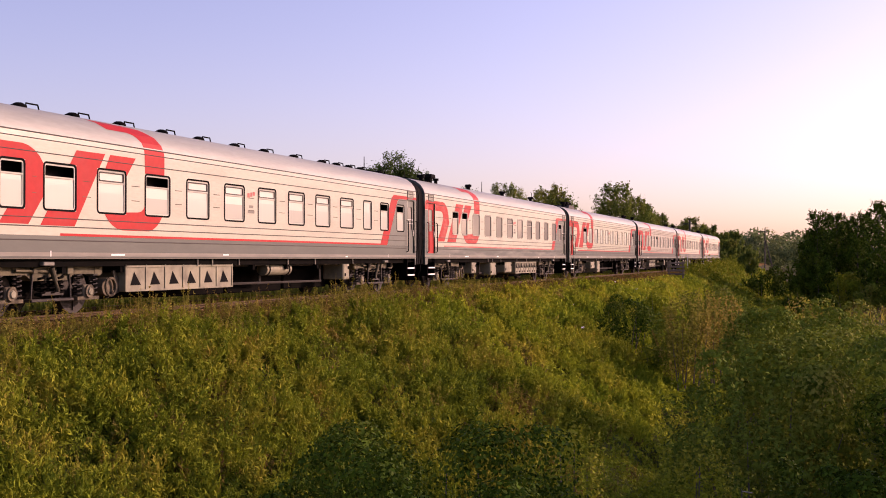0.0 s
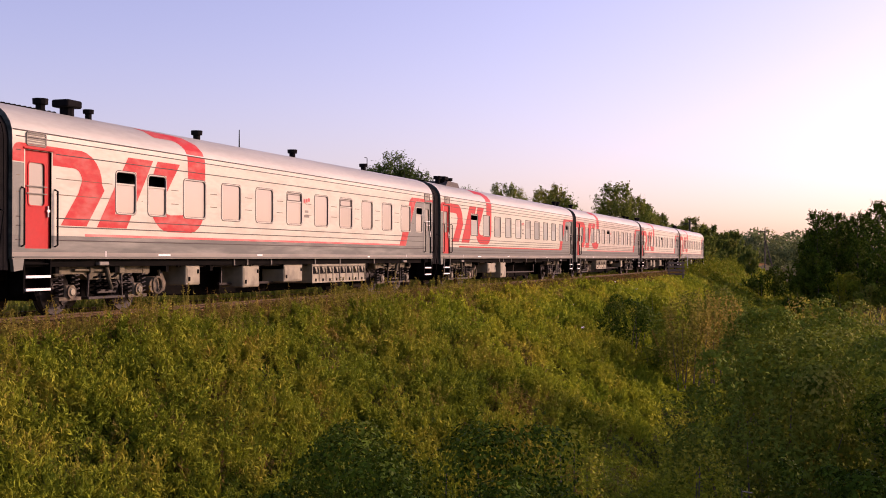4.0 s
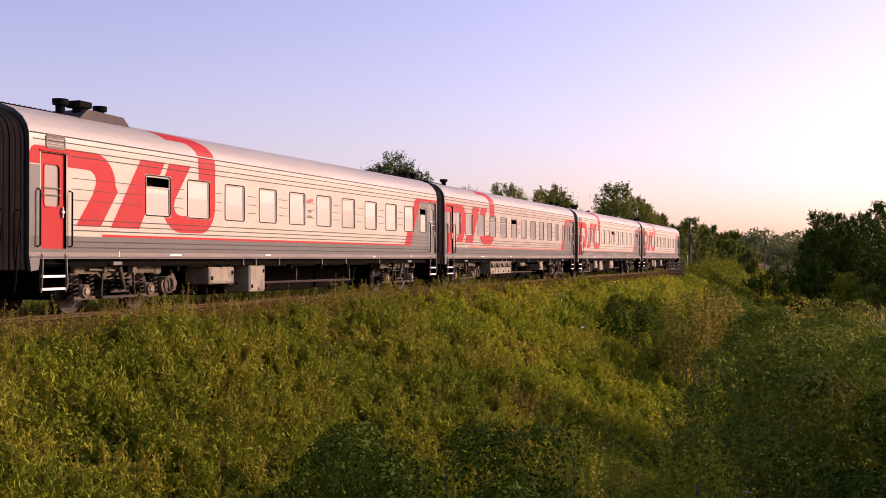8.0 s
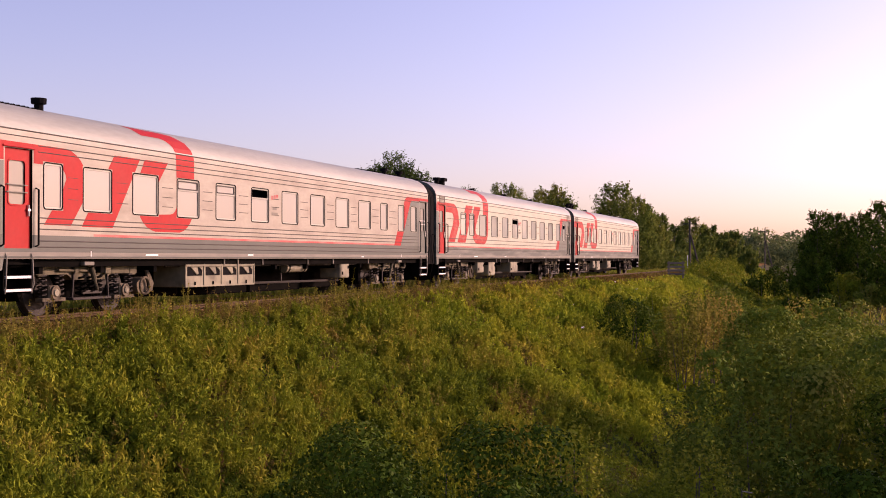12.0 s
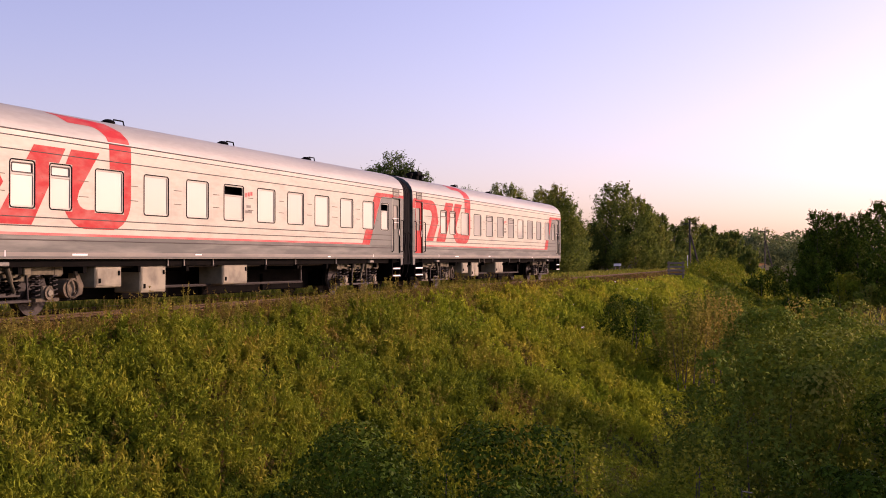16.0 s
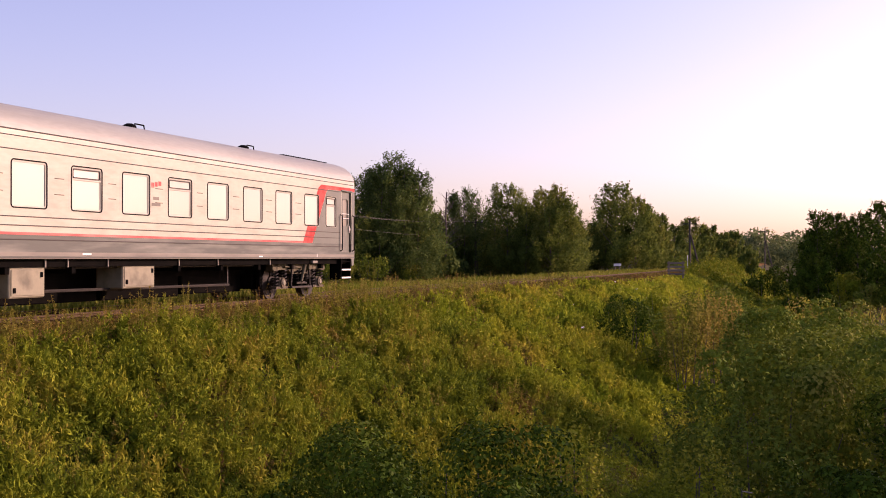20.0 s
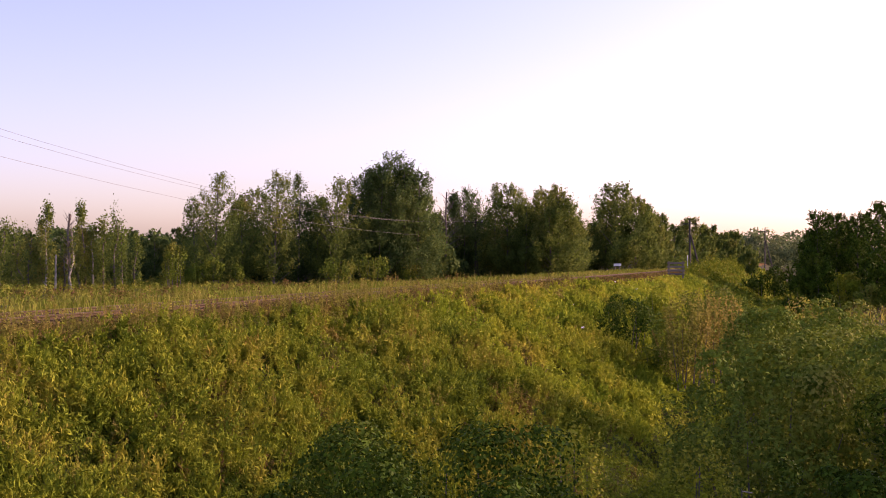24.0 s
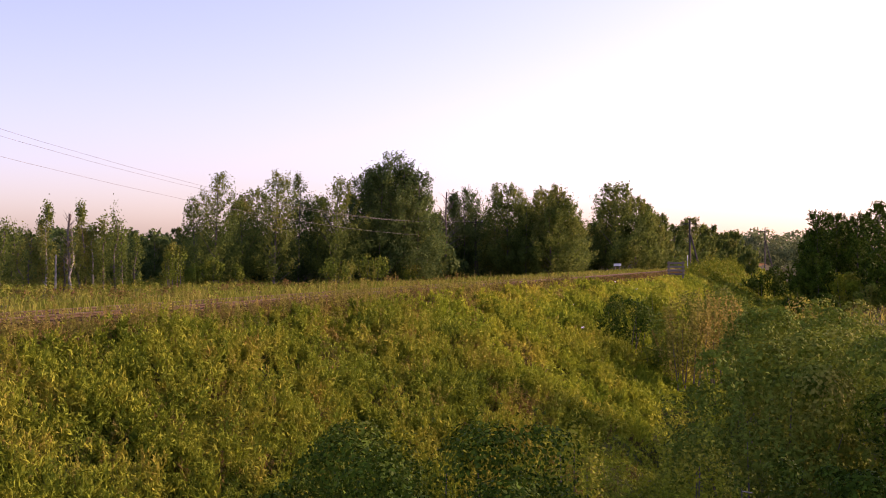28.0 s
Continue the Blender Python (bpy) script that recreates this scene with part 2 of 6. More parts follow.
def tube(bm, p, q, r0, r1=None, seg=8, caps=True):
    p, q = Vector(p), Vector(q)
    r1 = r0 if r1 is None else r1
    d = (q - p).normalized()
    a = d.orthogonal().normalized()
    b = d.cross(a)
    rings = []
    for c, r in ((p, r0), (q, r1)):
        rings.append([bm.verts.new(c + (a * math.cos(2 * math.pi * i / seg) + b * math.sin(2 * math.pi * i / seg)) * r) for i in range(seg)])
    for i in range(seg):
        bm.faces.new((rings[0][i], rings[0][(i + 1) % seg], rings[1][(i + 1) % seg], rings[1][i]))
    if caps:
        bm.faces.new(rings[0][::-1])
        bm.faces.new(rings[1])
    return bm


def path_tube(bm, pts, r, seg=6):
    """One bent tube through the points."""
    pts = [Vector(p) for p in pts]
    rings, a = [], None
    for i, p in enumerate(pts):
        d = (pts[min(i + 1, len(pts) - 1)] - pts[max(i - 1, 0)]).normalized()
        a = d.orthogonal() if a is None else a - d * a.dot(d)
        a = a.normalized()
        c = d.cross(a)
        rings.append([bm.verts.new(p + (a * math.cos(2 * math.pi * k / seg) + c * math.sin(2 * math.pi * k / seg)) * r) for k in range(seg)])
    for u, v in zip(rings, rings[1:]):
        for k in range(seg):
            bm.faces.new((u[k], u[(k + 1) % seg], v[(k + 1) % seg], v[k]))
    bm.faces.new(rings[0][::-1])
    bm.faces.new(rings[-1])
    return bm


def prism(bm, poly, axis, a, b):
    """A polygon (pairs) pushed along an axis from a to b."""
    def at(u, w, k):
        return {"x": (k, u, w), "y": (u, k, w), "z": (u, w, k)}[axis]
    r0, r1 = [bm.verts.new(at(u, w, a)) for u, w in poly], [bm.verts.new(at(u, w, b)) for u, w in poly]
    n = len(poly)
    for i in range(n):
        bm.faces.new((r0[i], r0[(i + 1) % n], r1[(i + 1) % n], r1[i]))
    bm.faces.new(r0[::-1])
    bm.faces.new(r1)
    return bm


def thing(name, label, category, m=None, group="", kind=""):
    ob = new(name)
    ob.empty_display_size = 0.2
    if m is not None:
        ob.matrix_basis = m
    return tagged(ob, label, category, group, kind)


def quads_mesh(name, verts, material, nper=4, parent=None):
    """A mesh of many separate small faces from a numpy array (n, nper, 3)."""
    n = len(verts)
    me = bpy.data.meshes.new(name)
    me.vertices.add(n * nper)
    me.vertices.foreach_set("co", np.ascontiguousarray(verts, dtype=np.float32).ravel())
    me.loops.add(n * nper)
    me.loops.foreach_set("vertex_index", np.arange(n * nper, dtype=np.int32))
    me.polygons.add(n)
    me.polygons.foreach_set("loop_start", np.arange(n, dtype=np.int32) * nper)
    me.update(calc_edges=True)
    me.materials.append(material)
    ob = new(name, me)
    ob.parent = parent
    return ob


RNG = np.random.default_rng(7)


def unit(v):
    return v / np.maximum(np.linalg.norm(v, axis=-1, keepdims=True), 1e-6)


def leaves(c, axis, length, width, normal=None, wild=0.5):
    """Lozenge leaves at centres c, along axis; they face about along normal, or anywhere if none is given."""
    n = len(c)
    if normal is None:
        side = unit(np.cross(axis, RNG.normal(size=(n, 3))))
    else:
        nn = unit(normal + RNG.normal(0, wild, (n, 3)))
        side = unit(np.cross(nn, axis))
        axis = unit(np.cross(side, nn))
    l, w = np.broadcast_to(np.asarray(length, float), n)[:, None], np.broadcast_to(np.asarray(width, float), n)[:, None]
    bend = np.cross(axis, side) * l * 0.12
    return np.stack([c - axis * l / 2, c + side * w / 2 + bend, c + axis * l / 2, c - side * w / 2 + bend], axis=1)


def fbm(x, y, s, seed=0.0):
    """A cheap smooth field of about -1..1."""
    return (np.sin(x / s + 1.3 + seed) * np.cos(y / s * 1.17 + 0.4 + seed * 1.7) + 0.6 * np.sin(x / s * 2.3 - y / s * 1.9 + seed * 2.9)
            + 0.35 * np.sin(x / s * 4.1 + y / s * 3.7 + seed)) / 1.6


def ground_z(x, y):
    x, y = np.asarray(x, float), np.asarray(y, float)
    v = y - track_y(x)
    near = -0.45 - np.clip(-v - 2.9, 0, 6.3) / 1.75
    far = -0.45 - np.clip(v - 2.9, 0, 2.0) / 4.0
    z = np.where(v < 0, near, far)
    z = z + np.where(np.abs(v) > 4.0, 1.0, 0.0) * 0.16 * fbm(x, y, 3.1) * np.clip((np.abs(v) - 4) / 3, 0, 1)
    z = z - 1.3 * np.exp(-((v + 11.6) / 1.4) ** 2) * np.clip((x - 14) / 8, 0, 1) * np.clip((42 - x) / 8, 0, 1)
    r = np.hypot(x + 1.0, y)
    knoll = -0.5 - np.maximum(r - 1.8, 0) / 1.35
    return np.maximum(z, knoll)


def surf_z(x, y):
    """The top of the ground or, by the track, of the ballast."""
    v = np.abs(np.asarray(y, float) - track_y(x))
    return np.maximum(ground_z(x, y), np.interp(v, [0, 1.2, 1.75, 2.4, 3.2, 3.6], [-0.10, -0.11, -0.15, -0.34, -0.65, -50.0]))


# ---------------------------------------------------------------- ground, track
def grid_sheet(name, xs, ys, fz, material):
    X, Y = np.meshgrid(xs, ys, indexing="ij")
    Z = fz(X, Y)
    nx, ny = len(xs), len(ys)
    co = np.stack([X, Y, Z], -1).reshape(-1, 3)
    i = np.arange(nx * ny).reshape(nx, ny)
    f = np.stack([i[:-1, :-1], i[1:, :-1], i[1:, 1:], i[:-1, 1:]], -1).reshape(-1, 4)
    me = bpy.data.meshes.new(name)
    me.from_pydata(co.tolist(), [], f.tolist())
    me.materials.append(material)
    me.polygons.foreach_set("use_smooth", [True] * len(me.polygons))
    return new(name, me)


XS = np.concatenate([[-3500, -1200, -400, -150, -80], np.arange(-50, 130, 1.2), np.arange(130, 320, 6.0), [340, 420, 600, 1000, 2000, 4000]])
YS = np.concatenate([[-3500, -1200, -400, -150, -90, -60, -40], np.arange(-30, -8, 1.6), np.arange(-8, 26, 0.6), np.arange(26, 60, 3.0), [70, 90, 140, 300, 800, 3500]])
tagged(grid_sheet("ground", XS, YS, ground_z, M_SOIL), "weedy olive-brown ground with a railway embankment", "ground", kind="structure")


def strip(name, section, x0, x1, step, material):
    """A band with a constant cross section (offset, height) along the track."""
    xs = np.arange(x0, x1 + step, step)
    me = bpy.data.meshes.new(name)
    n = len(section)
    co = [(float(x), float(track_y(x)) + o, h) for x in xs for o, h in section]
    f = [(i * n + j, i * n + j + 1, (i + 1) * n + j + 1, (i + 1) * n + j) for i in range(len(xs) - 1) for j in range(n - 1)]
    me.from_pydata(co, [], f)
    me.materials.append(material)
    return new(name, me)


ballast = tagged(strip("ballast", [(-3.2, -0.65), (-2.4, -0.34), (-1.75, -0.15), (-1.2, -0.11), (0, -0.10), (1.5, -0.10), (2.2, -0.3), (3.1, -0.65)], -60, 330, 3.0, M_BALLAST),
                 "rust-brown gravel ballast of a single-track railway", "ballast", kind="structure")
RAILSEC = [(-0.035, -0.004), (0.035, -0.004), (0.035, -0.035), (0.012, -0.05), (0.012, -0.15), (0.06, -0.165), (0.06, -0.175), (-0.06, -0.175), (-0.06, -0.165), (-0.012, -0.15), (-0.012, -0.05), (-0.035, -0.035), (-0.035, -0.004)]
for side in (-0.79, 0.79):
    tagged(strip("rail", [(side + a, b) for a, b in RAILSEC[::-1]], -60, 330, 3.0, M_RAIL), "rusty steel rail with a worn top", "rail", "rails", "structure")
    head = strip("rail_head", [(side + 0.03, 0.0), (side - 0.03, 0.0)], -60, 330, 3.0, M_RAILHEAD)
    head.parent = bpy.data.objects["rail" if side < 0 else "rail.001"]
# ---------------------------------------------------------------- train
# Cross section of a coach on the camera's side, from the sill over the roof: offset and height.
PROFILE = [(-1.53, 1.16), (-1.53, 3.46), (-1.52, 3.60), (-1.475, 3.76), (-1.36, 3.93), (-1.16, 4.08), (-0.86, 4.19), (-0.45, 4.265), (0.0, 4.29)]
ARC = [0.0]
for _p, _q in zip(PROFILE, PROFILE[1:]):
    ARC.append(ARC[-1] + math.hypot(_q[0] - _p[0], _q[1] - _p[1]))
SEAM_U = 3.62 - 1.16


def on_skin(x, u, proud=0.0):
    """The point of the coach's skin at x along it and u up from the sill."""
    u = max(0.0, min(u, ARC[-1]))
    i = max(k for k in range(len(ARC) - 1) if ARC[k] <= u + 1e-9)
    p, q = PROFILE[i], PROFILE[i + 1]
    f = (u - ARC[i]) / (ARC[i + 1] - ARC[i])
    d = Vector((q[0] - p[0], q[1] - p[1])).normalized()
    return Vector((x, p[0] + (q[0] - p[0]) * f - d[1] * proud, p[1] + (q[1] - p[1]) * f + d[0] * proud))


def decal(name, poly, holes, material, parent, proud=0.004, label=""):
    """A painted field: a flat polygon in (x, height along the skin), cut round the openings and laid on the skin."""
    bm = bmesh.new()
    bm.faces.new([bm.verts.new((x, z - 1.16, 0)) for x, z in poly])
    bmesh.ops.triangulate(bm, faces=bm.faces[:])

    def cut(co, no):
        bmesh.ops.bisect_plane(bm, geom=bm.verts[:] + bm.edges[:] + bm.faces[:], plane_co=co, plane_no=no, dist=1e-5)
    us = [z - 1.16 for _, z in poly]
    for a in ARC[1:-1]:
        if min(us) < a < max(us):
            cut((0, a, 0), (0, 1, 0))
    x0, x1 = min(x for x, _ in poly), max(x for x, _ in poly)
    for a, b, c, d in holes:
        if b > x0 and a < x1:
            cut((a, 0, 0), (1, 0, 0))
            cut((b, 0, 0), (1, 0, 0))
            cut((0, c - 1.16, 0), (0, 1, 0))
            cut((0, d - 1.16, 0), (0, 1, 0))
    gone = []
    for f in bm.faces:
        m = f.calc_center_median()
        if any(a < m.x < b and c - 1.16 < m.y < d - 1.16 for a, b, c, d in holes):
            gone.append(f)
    bmesh.ops.delete(bm, geom=gone, context="FACES")
    for v in bm.verts:
        v.co = on_skin(v.co.x, v.co.y, proud)
    return part(name, bm, material, parent, label)


def arc_pts(cx, cz, r, a0, a1, n=6, rz=None):
    rz = r if rz is None else rz
    return [(cx + r * math.cos(radians(a0 + (a1 - a0) * i / n)), cz + rz * math.sin(radians(a0 + (a1 - a0) * i / n))) for i in range(n + 1)]


# The big red sign on the side, as plain bands: an arch, a leaning bar, and a leaning bar that runs into a hooked bowl.
ARCH = [(0.0, 3.02)] + arc_pts(0.18, 3.2, 0.18, 180, 90, 4) + arc_pts(2.0, 2.72, 0.78, 84, 0, 6, 0.66) + [(2.86, 2.6), (2.25, 1.83), (1.42, 1.83), (1.98, 2.5)] + arc_pts(1.82, 2.76, 0.28, 0, 90, 5, 0.24)
BAR = [(2.6, 1.82), (3.66, 1.82), (4.68, 3.38), (3.72, 3.38)]
BAR2 = [(4.86, 3.38), (5.8, 3.38), (5.12, 2.55), (5.05, 2.35), (4.62, 2.35), (4.5, 2.75)]
BOWL = [(4.62, 2.35)] + arc_pts(5.4, 2.35, 0.8, 180, 262, 6, 0.58) + arc_pts(6.2, 2.45, 0.74, 278, 360, 6, 0.68) + [(6.94, 3.55)] + arc_pts(5.9, 3.5, 1.04, 4, 86, 6, 0.86) + [(4.7, 4.42), (5.0, 4.0), (5.7, 4.0)] + arc_pts(5.78, 3.55, 0.36, 80, 0, 5, 0.42) + [(6.18, 2.55)] + arc_pts(5.9, 2.45, 0.28, 0, -90, 4, 0.26) + [(5.4, 2.17)] + arc_pts(5.35, 2.4, 0.28, 250, 190, 4, 0.22)


def frame_ring(bm, x0, x1, z0, z1, t, y0, y1, r=0.07, n=3):
    """A rounded rectangular ring, t wide, from depth y0 to y1."""
    def loop(g):
        a, b, c, d, q = x0 - g, x1 + g, z0 - g, z1 + g, max(r + g, 0.01)
        return (arc_pts(b - q, d - q, q, 0, 90, n) + arc_pts(a + q, d - q, q, 90, 180, n)
                + arc_pts(a + q, c + q, q, 180, 270, n) + arc_pts(b - q, c + q, q, 270, 360, n))
    rings = [[bm.verts.new((x, y, z)) for x, z in loop(g)] for g, y in ((t, y1), (t, y0), (0, y0), (0, y1))]
    k = len(rings[0])
    for a, b in zip(rings, rings[1:]):
        for i in range(k):
            bm.faces.new((a[i], a[(i + 1) % k], b[(i + 1) % k], b[i]))
    return bm


def window_unit(parent, x0, x1, z0, z1, style, light_gasket, glass, edge=0.022, curtain=False, name="window"):
    """style: '' whole pane, 's' with a closed vent sash, 'o' with the sash open and dark, 'd' all dark."""
    ys = -1.53
    bm = bmesh.new()
    frame_ring(bm, x0, x1, z0, z1, edge, ys - 0.010, ys + 0.03, 0.09 if light_gasket else 0.055)
    w = part(name, bm, M_GASKET if light_gasket else M_BLACK, parent)
    if light_gasket:
        bm = bmesh.new()
        frame_ring(bm, x0 - edge, x1 + edge, z0 - edge, z1 + edge, 0.014, ys - 0.006, ys + 0.01, 0.1)
        part("gasket_edge", bm, M_SEAM, w, "dark edge round a pale gasket")
        bm = bmesh.new()
        frame_ring(bm, x0 + 0.012, x1 - 0.012, z0 + 0.012, z1 - 0.012, 0.011, ys + 0.004, ys + 0.02, 0.08)
        part("inner_frame", bm, M_SEAM, w)
    top = z1 - 0.29 * (z1 - z0)
    if not light_gasket:
        bm = bmesh.new()
        frame_ring(bm, x0 + 0.032, x1 - 0.032, z0 + 0.032, z1 - 0.032, 0.032, ys + 0.004, ys + 0.028, 0.035)
        part("inner_frame", bm, M_ROOF, w, "grey inner window frame")
    bm = bmesh.new()
    box(bm, x0 - 0.005, x1 + 0.005, ys + 0.022, ys + 0.028, z0 - 0.005, top if style == "o" else z1 + 0.005)
    part("pane", bm, M_PANE_DARK if style == "d" else glass, w)
    if curtain and style != "d":
        bm = bmesh.new()
        box(bm, x0 - 0.004, x1 + 0.004, ys + 0.0175, ys + 0.0215, z0 - 0.004, z0 + (z1 - z0) * random.uniform(0.35, 0.62))
        part("curtain", bm, M_CURTAIN, w, "greyish curtain behind the glass")
    if style in ("s", "o"):
        bm = bmesh.new()
        box(bm, x0 + 0.002, x1 - 0.002, ys + 0.002, ys + 0.021, top - 0.018, top + 0.018, 0.004)
        part("sash", bm, M_ROOF, w, "pale grey vent sash")
        if style == "s":
            bm = bmesh.new()
            frame_ring(bm, x0 + 0.06, x1 - 0.06, top + 0.045, z1 - 0.06, 0.02, ys + 0.0, ys + 0.021, 0.02, 1)
            part("vent_frame", bm, M_SEAM, w, "dark vent frame")
        else:
            # black plate in place of the shade inside the open vent
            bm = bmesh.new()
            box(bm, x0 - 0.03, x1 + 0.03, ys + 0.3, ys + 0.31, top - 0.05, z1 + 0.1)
            part("open_vent", bm, M_BLACK, w, "black plate behind the open vent")
    return w


def rib(bm, x0, x1, z, h=0.022, out=0.012):
    """A thin pressed moulding along the side."""
    p = [on_skin(x0, z - 1.16 - h / 2), on_skin(x0, z - 1.16 - h / 4, out), on_skin(x0, z - 1.16 + h / 4, out), on_skin(x0, z - 1.16 + h / 2)]
    a = [bm.verts.new(q) for q in p]
    b = [bm.verts.new((x1, q.y, q.z)) for q in p]
    for i in range(3):
        bm.faces.new((a[i], a[i + 1], b[i + 1], b[i]))
    bm.faces.new(a)
    bm.faces.new(b[::-1])


def spans(x0, x1, z, holes, gap=0.10):
    """What is left of a line at height z between x0 and x1 once the openings are taken out."""
    out, at = [], x0
    for a, b, c, d in sorted(holes):
        if c - gap < z < d + gap:
            if a - gap > at:
                out.append((at, min(a - gap, x1)))
            at = max(at, b + gap)
    if at < x1:
        out.append((at, x1))
    return [s for s in out if s[1] - s[0] > 0.1]


def body_shell(car, holes, paint, grey):
    xs = sorted({0.0, L_BODY, *[h[0] for h in holes], *[h[1] for h in holes]})
    zs = sorted({1.16, 1.29, 1.62, 3.46, *[h[2] for h in holes], *[h[3] for h in holes]})
    bm = bmesh.new()
    grid = [[bm.verts.new((x, -1.53, z)) for z in zs] for x in xs]
    for i in range(len(xs) - 1):
        for j in range(len(zs) - 1):
            mx, mz = (xs[i] + xs[i + 1]) / 2, (zs[j] + zs[j + 1]) / 2
            if any(a < mx < b and c < mz < d for a, b, c, d in holes):
                continue
            f = bm.faces.new((grid[i][j], grid[i + 1][j], grid[i + 1][j + 1], grid[i][j + 1]))
            f.material_index = 2 if mz < 1.29 else 1 if mz < 1.62 else 0
    # upper edge, far wall and ends
    up = [[bm.verts.new((x, -1.52, 3.62)) for x in (0.0, L_BODY)], [bm.verts.new((x, -1.53, 3.46)) for x in (0.0, L_BODY)]]
    bm.faces.new((up[1][0], up[1][1], up[0][1], up[0][0]))
    for z0, z1, k in ((1.16, 1.62, 1), (1.62, 3.62, 0)):
        v = [bm.verts.new(c) for c in ((0, 1.53, z0), (L_BODY, 1.53, z0), (L_BODY, 1.53, z1), (0, 1.53, z1))]
        bm.faces.new(v).material_index = k
    ring = [(a, b) for a, b in PROFILE] + [(-a, b) for a, b in PROFILE[::-1][1:]]
    for x in (0.0, L_BODY):
        bm.faces.new([bm.verts.new((x, a, b)) for a, b in ring]).material_index = 1
    me_ob = part("body", bm, [paint, grey, M_SILL], car, "cream upper side with a grey lower band")
    bm = bmesh.new()
    sec = [(-1.52, 3.62)] + PROFILE[3:]
    sec = sec + [(-a, b) for a, b in sec[::-1][1:]]
    ra, rb = [bm.verts.new((0.0, a, b)) for a, b in sec], [bm.verts.new((L_BODY, a, b)) for a, b in sec]
    for i in range(len(sec) - 1):
        bm.faces.new((ra[i], rb[i], rb[i + 1], ra[i + 1]))
    smooth(part("roof", bm, M_ROOF, car, "silver-grey curved roof"))
    # a near-black box stands for the unlit inside, seen through vents
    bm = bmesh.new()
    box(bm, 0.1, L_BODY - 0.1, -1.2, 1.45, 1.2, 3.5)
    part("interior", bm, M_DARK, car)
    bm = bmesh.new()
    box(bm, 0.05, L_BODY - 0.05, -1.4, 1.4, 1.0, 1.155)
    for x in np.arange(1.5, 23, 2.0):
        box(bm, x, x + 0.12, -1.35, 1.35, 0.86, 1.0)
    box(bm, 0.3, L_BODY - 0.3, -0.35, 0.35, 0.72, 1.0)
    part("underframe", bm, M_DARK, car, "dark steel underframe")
    return me_ob


def pierced_panel(bm, x0, x1, z0, z1, hole, y0, y1):
    """One panel with a rectangular hole through it."""
    a, b, c, d = hole
    rings = []
    for y in (y0, y1):
        for q in (((x0, z0), (x1, z0), (x1, z1), (x0, z1)), ((a, c), (b, c), (b, d), (a, d))):
            rings.append([bm.verts.new((x, y, z)) for x, z in q])
    for u, w in ((0, 1), (2, 3), (0, 2), (1, 3)):
        for i in range(4):
            bm.faces.new((rings[u][i], rings[u][(i + 1) % 4], rings[w][(i + 1) % 4], rings[w][i]))
    return bm


